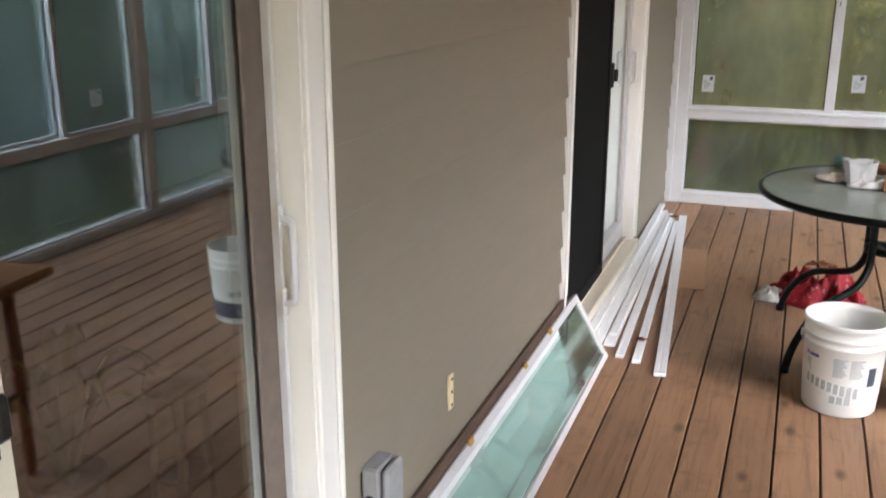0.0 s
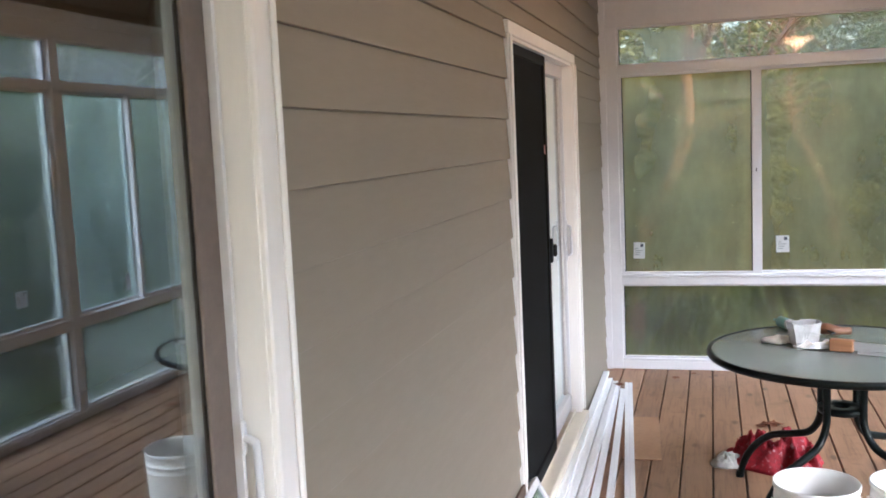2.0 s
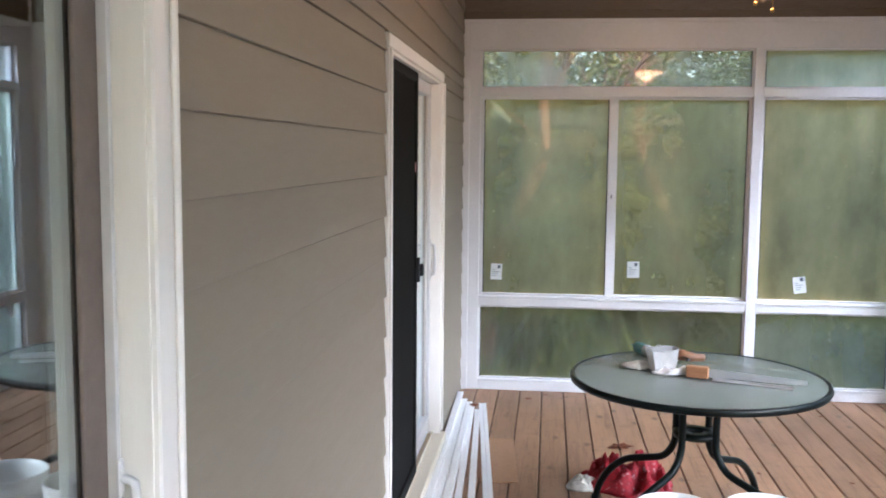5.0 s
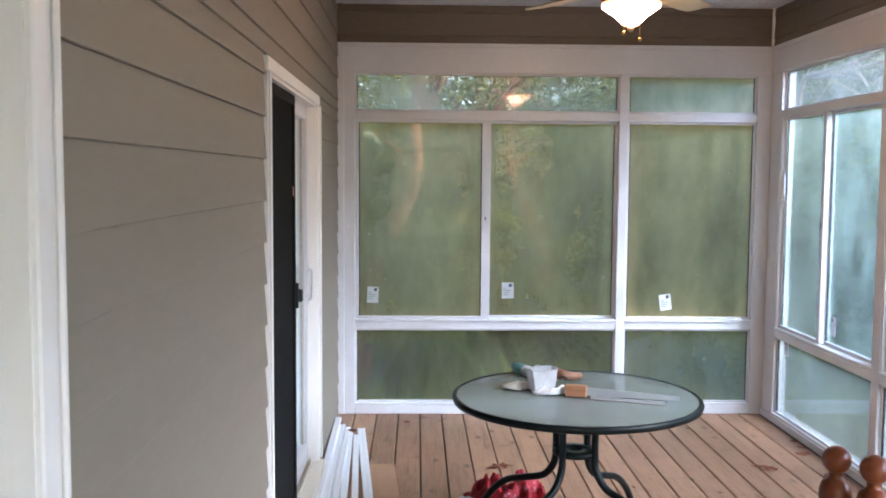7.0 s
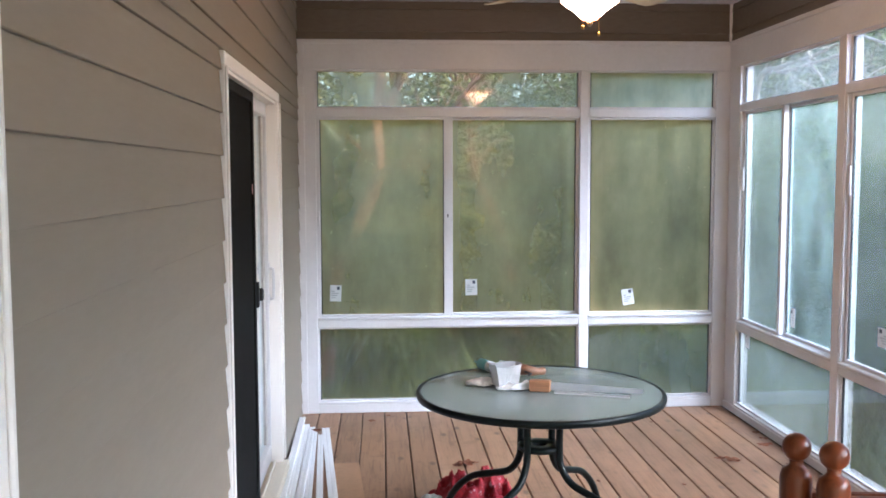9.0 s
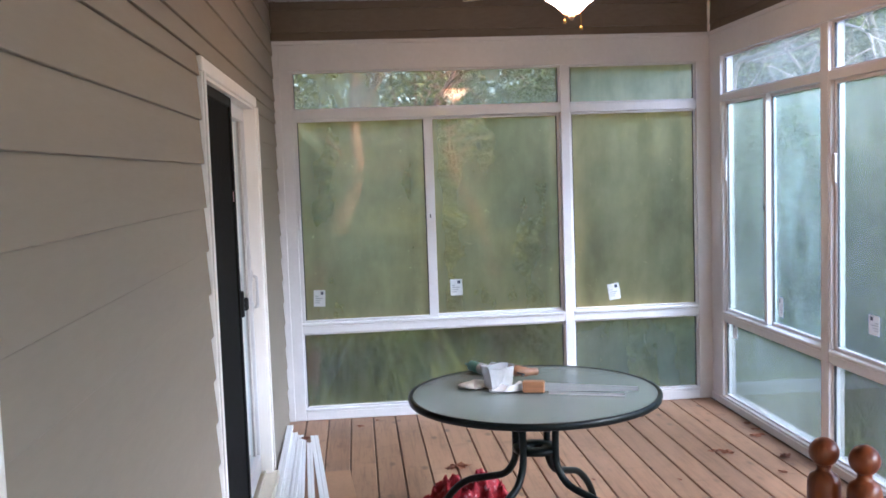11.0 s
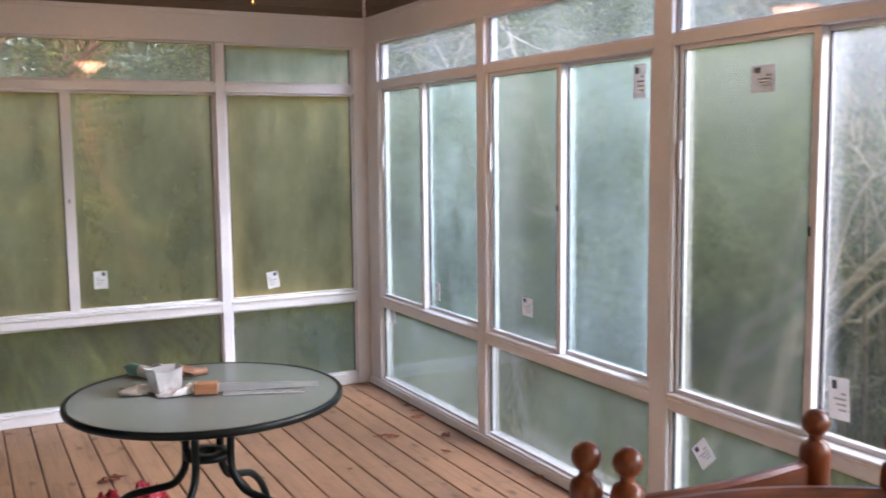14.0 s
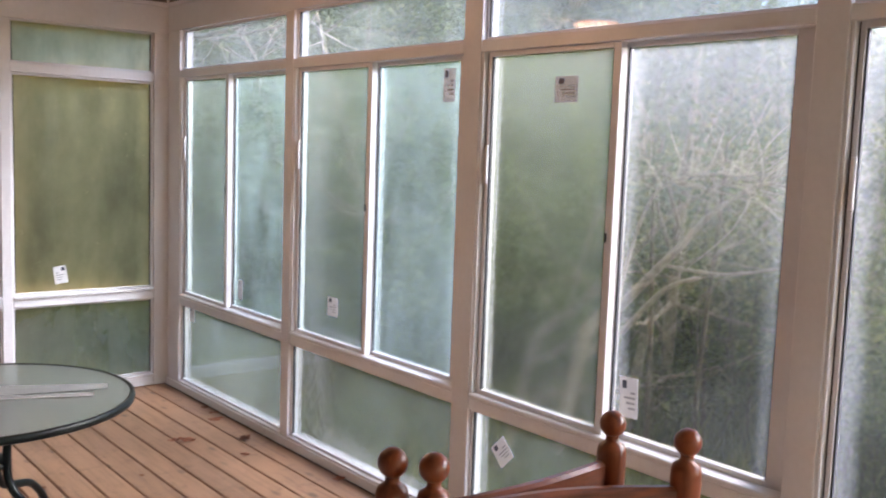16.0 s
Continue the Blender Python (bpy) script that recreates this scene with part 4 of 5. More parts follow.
tube_thing = thing("sealant_tube", "teal and white sealant tube lying on the table", "tube", at=pose(1.135, 4.57, TZ + 0.026, 0, 0, 115))
bm = bmesh.new()
add_lathe(bm, [(0, 0), (0.025, 0), (0.026, 0.01), (0.026, 0.17), (0.02, 0.178), (0.008, 0.18), (0.004, 0.23), (0, 0.23)], 20)
bmesh.ops.transform(bm, matrix=pose(0, 0, 0, 0, 90, 0), verts=bm.verts)
part("tube_body", bm, M_TEAL, tube_thing)
bm = bmesh.new()
add_lathe(bm, [(0.0265, 0.02), (0.0268, 0.09), (0.0265, 0.091)], 20)
bmesh.ops.transform(bm, matrix=pose(0, 0, 0, 0, 90, 0), verts=bm.verts)
part("band", bm, M_PAPER, tube_thing, "white paper band")
gun = thing("caulking_gun", "brown and silver hand tool lying on the table", "hand tool", at=pose(1.115, 4.68, TZ + 0.004, 0, 0, -55))
bm = tube([(0.06, 0, 0.028), (0.2, 0, 0.028)], [0.026, 0.026], 16)
part("barrel", bm, M_ALU, gun, "silver barrel")
bm = tube(smoothed([(0.19, 0, 0.03), (0.23, 0.01, 0.034), (0.25, 0.04, 0.026), (0.26, 0.1, 0.02)], 4), [0.026] * 5 + [0.022] * 4 + [0.018] * 4, 12)
part("grip", bm, M_BROWNTOOL, gun, "brown grip")
part("rod", tube([(0.2, 0, 0.03), (0.3, -0.02, 0.03), (0.31, -0.05, 0.03)], 0.004, 8), M_GASKET, gun, "dark bent rod")
bm = tube(smoothed([(0.98, 4.47, TZ + 0.004), (1.0, 4.42, TZ + 0.004), (1.05, 4.36, TZ + 0.004), (1.09, 4.31, TZ + 0.004)], 4), 0.003, 6)
tagged(part("wire", bm, M_GASKET), "thin dark bent wire on the table", "wire")


# ---- buckets ----
def bucket(cx, cy, label, turn, lower_label):
    b = thing("bucket", label, "bucket", "white buckets", at=pose(cx, cy, 0, 0, 0, turn))
    part("bucket_body", lathe([(0, 0.004), (0.125, 0.004), (0.131, 0.0), (0.135, 0.006), (0.142, 0.12), (0.148, 0.268), (0.1505, 0.27), (0.1505, 0.278), (0.1485, 0.28), (0.149, 0.3),
                               (0.1525, 0.302), (0.1525, 0.31), (0.15, 0.312), (0.151, 0.345), (0.155, 0.348), (0.156, 0.362), (0.153, 0.366), (0.149, 0.364),
                               (0.147, 0.34), (0.137, 0.1), (0.131, 0.012), (0, 0.01)], 48), M_BUCKET, b)
    for s in (0, 180):
        part("bail_ear", lathe([(0, -0.012), (0.012, -0.012), (0.012, 0.012), (0, 0.012)], 12, (0.153 * math.cos(radians(s)), 0.153 * math.sin(radians(s)), 0.29)), M_BUCKET, b)
    arc = [(0.156 * math.cos(a), 0.156 * math.sin(a) * 1.0 + 0.004 * math.sin(a), 0.29 - 0.12 * math.sin(a)) for a in (math.pi * k / 16 for k in range(17))]
    part("wire_handle", tube([(x, y * 1.06, z) for x, y, z in arc], 0.0022, 6), M_ALU, b, "thin wire bail handle")

    def patch(a0, a1, z0, z1, material, name):
        bm = bmesh.new()
        n = max(2, int((a1 - a0) / 4))
        rows = []
        for z in (z0, z1):
            r = 0.1352 + (z - 0.006) * 0.0488 + 0.0012
            rows.append([bm.verts.new((r * math.cos(radians(a0 + (a1 - a0) * k / n)), r * math.sin(radians(a0 + (a1 - a0) * k / n)), z)) for k in range(n + 1)])
        for k in range(n):
            bm.faces.new((rows[0][k], rows[0][k + 1], rows[1][k + 1], rows[1][k])).smooth = True
        part(name, bm, material, b)
    if lower_label:
        patch(150, 330, 0.03, 0.11, M_INK_DARK, "label_band")
        for k in range(5):
            patch(190 + k * 16, 201 + k * 16, 0.14, 0.165 + 0.01 * (k % 2), M_INK_GREY, "print_bar")
    else:
        patch(196, 203, 0.222, 0.24, M_INK_RED, "print_mark")
        patch(204, 222, 0.223, 0.236, M_INK_BLUE, "print_mark")
        for k in range(3):
            patch(200 + k * 3, 201.5 + k * 3, 0.19 - 0.012 * k, 0.212, M_INK_DARK if k == 0 else M_INK_GREY, "print_mark")
        for col, (a0, a1) in enumerate(((244, 264), (268, 288))):
            for k in range(9):
                patch(a0, a1 - (k * 5 % 7), 0.233 - k * 0.0085, 0.2385 - k * 0.0085, M_INK_GREY, "print_bar")
        for k in range(9):
            patch(200 + k * 9.5, 206.5 + k * 9.5, 0.115 - 0.004 * k, 0.15 - 0.003 * k, M_INK_GREY, "print_bar")
        for k in range(3):
            patch(243 + k * 11, 251 + k * 11, 0.055, 0.085, M_INK_GREY, "print_bar")
        patch(296, 310, 0.13, 0.205, M_INK_DARK, "print_block")
    return b


bucket(1.112, 3.59, "white plastic bucket with grey printing standing on the deck", 10, False)
bucket(1.455, 3.63, "white plastic bucket with a dark label band on the deck", 0, True)

# ---- red cloth under the table ----
def heap(cx, cy, rx, ry, h, rough, seed, turn=0.0):
    """A crumpled heap of cloth, thick folds fading to the floor."""
    b = bmesh.new()
    n, rings = 72, 26
    verts = []
    for i in range(rings + 1):
        r = i / rings
        row = []
        for k in range(n):
            a = 2 * math.pi * k / n
            edge = 1 + 0.32 * noise.noise((math.cos(a) * 1.4 + seed, math.sin(a) * 1.4, seed))
            x, y = r * rx * edge * math.cos(a), r * ry * edge * math.sin(a)
            q = Vector((x * 17 + seed, y * 17, seed))
            fold = 1.5 * (1 - abs(noise.noise(q * 0.8)) * 2.2) + 0.5 * (1 - abs(noise.noise(q * 2.1 + Vector((5, 1, 2)))) * 2)
            z = h * (1 - r ** 3.0) * max(0.12, 0.25 + 0.42 * rough * fold) + 0.006 * (1 - r) + 0.004
            row.append(b.verts.new((x, y, z if i < rings else 0.0005)))
        verts.append(row)
    for r0, r1 in zip(verts, verts[1:]):
        for k in range(n):
            b.faces.new((r0[k], r0[(k + 1) % n], r1[(k + 1) % n], r1[k])).smooth = True
    b.faces.new(verts[-1])
    bmesh.ops.remove_doubles(b, verts=verts[0], dist=0.001)
    return b


tagged(part("red_cloth", heap(0, 0, 0.25, 0.16, 0.12, 1.6, 4.2), M_RED), "crumpled red cotton cloth with white spots on the deck", "cloth").matrix_world = pose(1.06, 4.81, 0, 0, 0, -8)
tagged(part("white_rag", heap(0, 0, 0.085, 0.065, 0.05, 1.2, 9.4), M_RAG), "small crumpled off-white rag on the deck", "rag").matrix_world = pose(0.825, 4.77, 0)


# ---- vinyl trim strips along the wall ----
def strip_mesh(length, w, lip):
    b = bmesh.new()
    add_box(b, (-w / 2, 0, 0), (w / 2, length, lip - 0.003), 0.001)
    add_box(b, (-w / 2, 0, lip - 0.004), (-w * 0.12, length, lip), 0.001)
    add_box(b, (w * 0.02, 0, lip - 0.004), (w / 2, length, lip), 0.001)
    return b


strips = [  # near end, far end, width, base height
    ((0.425, 3.60), (0.195, 6.28), 0.05, 0.0), ((0.31, 3.70), (0.172, 6.12), 0.036, 0.0), ((0.232, 3.735), (0.128, 6.2), 0.036, 0.0),
    ((0.165, 3.85), (0.095, 6.3), 0.05, 0.0), ((0.115, 3.8), (0.065, 6.32), 0.044, 0.016), ((0.165, 3.95), (0.11, 6.25), 0.036, 0.016), ((0.07, 3.9), (0.03, 6.45), 0.04, 0.032)]
for (x0, y0), (x1, y1), w, z in strips:
    ob = part("trim_strip", strip_mesh(math.hypot(x1 - x0, y1 - y0), w, 0.016), M_STRIP)
    tagged(ob, "long scuffed white vinyl trim strip lying along the wall", "trim strip", "vinyl trim strips")
    ob.matrix_world = pose(x0, y0, z, 0, 0, -math.degrees(math.atan2(x1 - x0, y1 - y0)))
tagged(part("cardboard_sheet", box((-0.1, 0, 0), (0.1, 0.75, 0.005), 0.001), M_CARD), "flat tan cardboard piece on the deck", "cardboard").matrix_world = pose(0.385, 4.78, 0.0, 0, 0, 4)

# ---- glazed sash leaning on the wall ----
sash = thing("spare_window", "white glazed spare window leaning on its side against the wall", "window", at=pose(0.185, 1.95, 0.0, 0, -29.4, 0))
L, HH, F = 1.79, 0.313, 0.03
for name, a, b2 in (("bottom_rail", (-0.026, 0, 0), (0.0, L, F)), ("top_rail", (-0.026, 0, HH - F), (0.0, L, HH)),
                    ("side_rail", (-0.0255, 0.0, F), (-0.0005, F, HH - F)), ("side_rail", (-0.0255, L - F, F), (-0.0005, L, HH - F))):
    part(name, box(a, b2, 0.003), M_WHITE, sash)
gp = part("pane", box((-0.015, F, F), (-0.011, L - F, HH - F)), M_SASHGLASS, sash, "greenish glass pane")
gp.visible_shadow = False
part("edge_bead", box((0.0, F, F - 0.006), (0.004, L - F, F), 0.001), M_WHITE, sash)
ob = part("wooden_batten", box((-0.006, 0, 0), (0.006, 1.76, 0.31), 0.002), M_BRONZE)
tagged(ob, "brown weathered wooden board leaning against the wall", "board").matrix_world = pose(0.032, 1.85, 0.0, 0, -3, 0)
back = thing("white_board", "white vinyl board with brass clips leaning on the wall", "board", at=pose(0.1, 1.95, 0.002, 0, -14.5, 0))
part("board_body", box((-0.004, 0, 0), (0.004, 1.42, 0.268), 0.002), M_STRIP, back)
for y in (0.35, 0.95, 1.3):
    part("clip", box((-0.004, y, 0.262), (0.006, y + 0.04, 0.288), 0.003), M_BRASS, back, "small brass clip")
for x, y, ang, ln in ((0.14, 2.3, 1, 0.9), (0.135, 2.75, -1, 0.8)):
    ob = tagged(part("trim_strip", strip_mesh(ln, 0.04, 0.02), M_STRIP), "short white vinyl trim strip behind the leaning sash", "trim strip", "vinyl trim strips")
    ob.matrix_world = pose(x, y, 0.003, 0, 0, ang)
tagged(part("brown_rag", heap(0, 0, 0.035, 0.12, 0.05, 1.0, 2.7), M_BRONZE), "crumpled brown rag behind the leaning sash", "rag").matrix_world = pose(0.135, 3.35, 0)

# ---- outlets on the house wall ----
box_thing = thing("outlet_box", "grey weatherproof outlet box on the siding", "outlet box", at=(0.007, 1.665, 0.47))
part("box_body", box((0, -0.045, -0.08), (0.045, 0.045, 0.08), 0.006), M_GREYBOX, box_thing)
part("cover", box((0.047, -0.042, -0.076), (0.068, 0.048, 0.078), 0.008), M_GREYBOX, box_thing, "hinged grey cover")
part("knockout", lathe([(0, 0), (0.012, 0), (0.012, 0.003), (0, 0.003)], 16), M_GASKET, box_thing).matrix_local = pose(0.022, -0.0455, 0.0, 90, 0, 0)
strap = thing("outlet_strap", "ivory outlet strap with screws on the siding", "outlet", at=(0.008, 2.21, 0.478))
part("strap_plate", box((-0.004, -0.017, -0.054), (0.004, 0.017, 0.054), 0.002), M_IVORY, strap)
for z in (-0.04, 0.0, 0.04):
    part("screw", lathe([(0, 0), (0.005, 0), (0.004, 0.003), (0, 0.003)], 10), M_BRONZE, strap).matrix_local = pose(0.004, 0, z, 0, 90, 0)


# ---- tall wooden stools ----
def stool(p, q, face, seat_d, label, extra):
    """Stool with two ball-topped back posts p and q, a curved back panel, seat and legs."""
    s = thing("bar_stool", label, "stool", "wooden stools", at=(*p, 0))
    dx, dy = q[0] - p[0], q[1] - p[1]
    wd = math.hypot(dx, dy)
    s.matrix_world = pose(p[0], p[1], 0, 0, 0, math.degrees(math.atan2(dy, dx)))
    prof = [(0, 0), (0.02, 0), (0.022, 0.3), (0.0245, 0.7), (0.026, 1.183), (0.0255, 1.19), (0.0225, 1.2), (0.0135, 1.206), (0.011, 1.21), (0.0115, 1.217)]
    ball = [(0.0235 * math.sin(math.pi * k / 10), 1.2375 - 0.0235 * math.cos(math.pi * k / 10)) for k in range(11)]
    for x in (0.0, wd):
        po = part("back_post", lathe(prof, 24, (x, 0, 0)), M_ORANGE_WOOD, s)
        part("finial", lathe(ball, 24, (x, 0, 0)), M_ORANGE_WOOD, po, "turned ball finial")
    bm = bmesh.new()
    n = 14
    top, rows = 1.168, []
    for k in range(n + 1):
        t = k / n
        x = 0.02 + (wd - 0.04) * t
        z1 = top + extra * (2 * t - 1) + 0.003 * math.sin(math.pi * t)
        bow = -0.025 * math.sin(math.pi * t) * face
        rows.append([bm.verts.new((x, y + bow, z)) for y, z in ((-0.011, 0.98), (-0.011, z1 - 0.006), (-0.005, z1), (0.005, z1), (0.011, z1 - 0.006), (0.011, 0.98))])
    for r0, r1 in zip(rows, rows[1:]):
        for k in range(6):
            bm.faces.new((r0[k], r0[(k + 1) % 6], r1[(k + 1) % 6], r1[k]))
    bm.faces.new(rows[0])
    bm.faces.new(rows[-1][::-1])
    bmesh.ops.recalc_face_normals(bm, faces=bm.faces)
    part("back_panel", bm, M_RAIL_WOOD, s, "worn curved back panel")
    y0, y1 = sorted((0.03 * face, (seat_d + 0.03) * face))
    part("seat", box((-0.145, y0, 0.7), (wd + 0.1, y1, 0.735), 0.012), M_SEAT_LIT, s, "wide wooden seat in a lit orange tone")
    for x in (0.0, wd):
        part("front_leg", lathe([(0, 0), (0.018, 0), (0.022, 0.35), (0.02, 0.7), (0, 0.7)], 16, (x, (seat_d - 0.03) * face, 0)), M_ORANGE_WOOD, s)
        part("stretcher", tube([(x, 0, 0.3), (x, (seat_d - 0.03) * face, 0.3)], 0.012, 10), M_ORANGE_WOOD, s)
    part("foot_rail", tube([(0, (seat_d - 0.03) * face, 0.24), (wd, (seat_d - 0.03) * face, 0.24)], 0.013, 10), M_ORANGE_WOOD, s)
    return s


stool((1.252, 1.575), (1.699, 1.53), 1, 0.52, "orange varnished wooden stool with ball-topped back posts", 0.006)
stool((1.290, 1.522), (1.725, 1.389), -1, 0.42, "orange varnished wooden stool backed against its twin", -0.004)

# ---- dry leaves on the deck ----
def leaf_bm(size, seed, lobes=5):
    b = bmesh.new()
    n = 20
    c = b.verts.new((0, 0, 0.008))
    ring = []
    for k in range(n):
        a = 2 * math.pi * k / n
        r = size * (0.55 + 0.45 * abs(math.cos(lobes * a / 2 + seed))) * (0.7 + 0.3 * math.cos(a))
        ring.append(b.verts.new((r * math.cos(a), 0.7 * r * math.sin(a), 0.003 + 0.25 * size * abs(noise.noise((a * 2, seed, 0))))))
    for k in range(n):
        b.faces.new((c, ring[k], ring[(k + 1) % n]))
    r = bmesh.ops.solidify(b, geom=b.faces[:], thickness=0.001)
    return b


leaf_spots = [(2.924, 5.711, 0.075), (2.914, 5.266, 0.07), (2.643, 5.407, 0.08), (3.02, 4.42, 0.06), (0.5, 6.479, 0.05), (1.041, 5.479, 0.1), (1.0, 5.44, 0.07), (2.793, 5.013, 0.045),
              (2.573, 5.45, 0.05), (3.0, 5.996, 0.05), (0.136, 6.163, 0.06), (0.29, 3.9, 0.045), (2.2, 5.0, 0.025), (0.62, 6.6, 0.03), (2.4, 6.3, 0.03), (1.75, 5.1, 0.022), (2.98, 5.85, 0.05)]
for k, (x, y, s) in enumerate(leaf_spots):
    ob = part("dry_leaf", leaf_bm(s, k * 1.7), M_DRYLEAF)
    tagged(ob, "curled brown dry leaf lying on the deck boards", "leaf", "dry leaves")
    ob.matrix_world = pose(x, y, 0.003 if k not in (10, 11) else 0.03, 0, 0, k * 67)

# ---- stand and plant in the dark room ----
ps = thing("plant_stand", "dim dark wooden stand inside the room", "stand", at=(-0.68, 1.88, 0.06))
part("stand_top", lathe([(0, 0.46), (0.086, 0.46), (0.092, 0.475), (0.088, 0.49), (0, 0.49)], 24), M_STOOL, ps)
for k in range(4):
    a = 0.6 + k * math.pi / 2
    part("stand_leg", tube([(0.07 * math.cos(a), 0.07 * math.sin(a), 0.46), (0.085 * math.cos(a), 0.085 * math.sin(a), 0)], 0.011, 8), M_STOOL, ps)
part("stand_ring", lathe([(0.062, 0.2), (0.08, 0.2), (0.08, 0.215), (0.062, 0.215), (0.062, 0.2)], 20), M_STOOL, ps)
plant = thing("potted_plant", "dim strap-leaved green plant in a dark pot inside the room", "plant", at=(-1.0, 1.78, 0.06))
part("pot", lathe([(0, 0), (0.08, 0), (0.105, 0.17), (0.112, 0.175), (0.112, 0.19), (0.1, 0.19), (0.095, 0.16), (0, 0.16)], 24), M_STOOL, plant)
prng = random.Random(77)
for k in range(16):
    a, ln, hh = k * 2.4, prng.uniform(0.16, 0.34), prng.uniform(0.25, 0.45)
    c, sn = math.cos(a), math.sin(a)
    bm = bmesh.new()
    rows = []
    for q in range(8):
        u = q / 7
        r, z, wd = 0.02 + ln * u ** 1.3, 0.16 + hh * math.sin(u * 2.2), 0.02 * math.sin(math.pi * (0.12 + 0.86 * u)) + 0.002
        rows.append([bm.verts.new((r * c - o * wd * sn, r * sn + o * wd * c, z - 0.006 * (o == 0))) for o in (-1, 0, 1)])
    for r0, r1 in zip(rows, rows[1:]):
        for o in (0, 1):
            bm.faces.new((r0[o], r0[o + 1], r1[o + 1], r1[o])).smooth = True
    bmesh.ops.solidify(bm, geom=bm.faces[:], thickness=0.002)
    part("leaf", bm, M_LEAF_LIGHT, plant)


# ---- woods outside ----
def leaf_quads(verts, faces, p, d, up, ln, wd):
    side = d.cross(up)
    if side.length < 1e-4:
        return
    side = side.normalized() * wd
    i = len(verts)
    mid = p + d * ln * 0.5 + up * ln * 0.06
    verts.extend((p, mid + side, p + d * ln, mid - side))
    faces.append((i, i + 1, i + 2, i + 3))


def rand_dir(rng, flat=0.0):
    while True:
        v = Vector((rng.uniform(-1, 1), rng.uniform(-1, 1), rng.uniform(-1, 1) * (1 - flat)))
        if 0.05 < v.length < 1:
            return v.normalized()


def leaf_mesh(name, verts, faces, material):
    me = bpy.data.meshes.new(name)
    me.from_pydata([tuple(v) for v in verts], [], faces)
    me.materials.append(material)
    return me


def shrub_meshes(seed, height, stems, leaves, ln, wd, material):
    """Arching stems from one root and the leaves along them."""
    rng = random.Random(seed)
    b, vs, fs = bmesh.new(), [], []
    for _ in range(stems):
        a = rng.uniform(0, 2 * math.pi)
        out = rng.uniform(0.15, 0.75)
        h = height * rng.uniform(0.6, 1.0)
        r0 = Vector((rng.uniform(-0.3, 0.3), rng.uniform(-0.3, 0.3), -0.1))
        d = Vector((math.cos(a), math.sin(a), 0))
        pts = smoothed([r0, r0 + d * out * 0.25 + Vector((0, 0, h * 0.5)), r0 + d * out + Vector((0, 0, h * 0.85)), r0 + d * out * 1.9 + Vector((0, 0, h * rng.uniform(0.75, 1.0)))], 4)
        add_tube(b, pts, [0.012 * (1 - 0.75 * k / (len(pts) - 1)) for k in range(len(pts))], 5, False)
        for _ in range(leaves):
            k = rng.uniform(0.2, 1) ** 0.8 * (len(pts) - 1.001)
            p = pts[int(k)].lerp(pts[int(k) + 1], k - int(k)) + rand_dir(rng) * rng.uniform(0, 0.28)
            dd = (rand_dir(rng, 0.4) + d * 0.5 + Vector((0, 0, -0.25))).normalized()
            leaf_quads(vs, fs, p, dd, rand_dir(rng), ln * rng.uniform(0.6, 1.3), wd * rng.uniform(0.7, 1.2))
    return mesh_of("stems", b, M_STEM), leaf_mesh("foliage", vs, fs, material)


def bush(meshes, x, y, scale, turn, label):
    t = thing("shrub", label, "shrub", "shrubs round the porch", at=pose(x, y, ground_z(x, y) - 0.05, 0, 0, turn))
    t.scale = (scale, scale, scale)
    for name, me in zip(("stems", "foliage"), meshes):
        ob = new(name, me)
        ob.parent = t
    return t


kinds_of = [shrub_meshes(11, 2.6, 20, 150, 0.10, 0.018, M_LEAF), shrub_meshes(12, 2.2, 22, 140, 0.08, 0.022, M_LEAF_LIGHT),
            shrub_meshes(13, 3.0, 18, 170, 0.13, 0.014, M_NEEDLE), shrub_meshes(14, 1.6, 24, 120, 0.07, 0.02, M_LEAF)]
rng = random.Random(5)
words = ["leafy green shrub outside the misted windows", "pale green shrub outside the misted windows", "tall narrow-leaved green shrub on the slope", "low dense green shrub beside the porch"]
for i in range(13):                              # beyond the far windows
    for row, (y, s) in enumerate(((D + 2.3, 0.85), (D + 4.2, 1.1), (D + 6.4, 1.5))):
        k = rng.randrange(4)
        bush(kinds_of[k], -3.6 + i * 0.85 * (1 + 0.25 * row) + rng.uniform(-0.35, 0.35) - 0.6 * row, y + rng.uniform(-0.6, 0.6), s * rng.uniform(0.8, 1.2), rng.uniform(0, 360), words[k])
for i in range(13):                              # beyond the side windows
    for row, (x, s) in enumerate(((W + 2.7, 0.7), (W + 4.3, 0.95), (W + 6.4, 1.2))):
        k = rng.randrange(4)
        fade = 1.0 if i > 5 else 0.82
        bush(kinds_of[k], x + rng.uniform(-0.5, 0.6), -2.4 + i * 0.85 * (1 + 0.2 * row) + rng.uniform(-0.35, 0.35), s * fade * rng.uniform(0.8, 1.2), rng.uniform(0, 360), words[k])


for i in range(16):                              # round the corner
    k = rng.randrange(4)
    ang, far = radians(rng.uniform(18, 72)), rng.uniform(2.6, 8.0)
    bush(kinds_of[k], W + far * math.cos(ang), D + far * math.sin(ang), rng.uniform(0.8, 1.3), rng.uniform(0, 360), words[k])


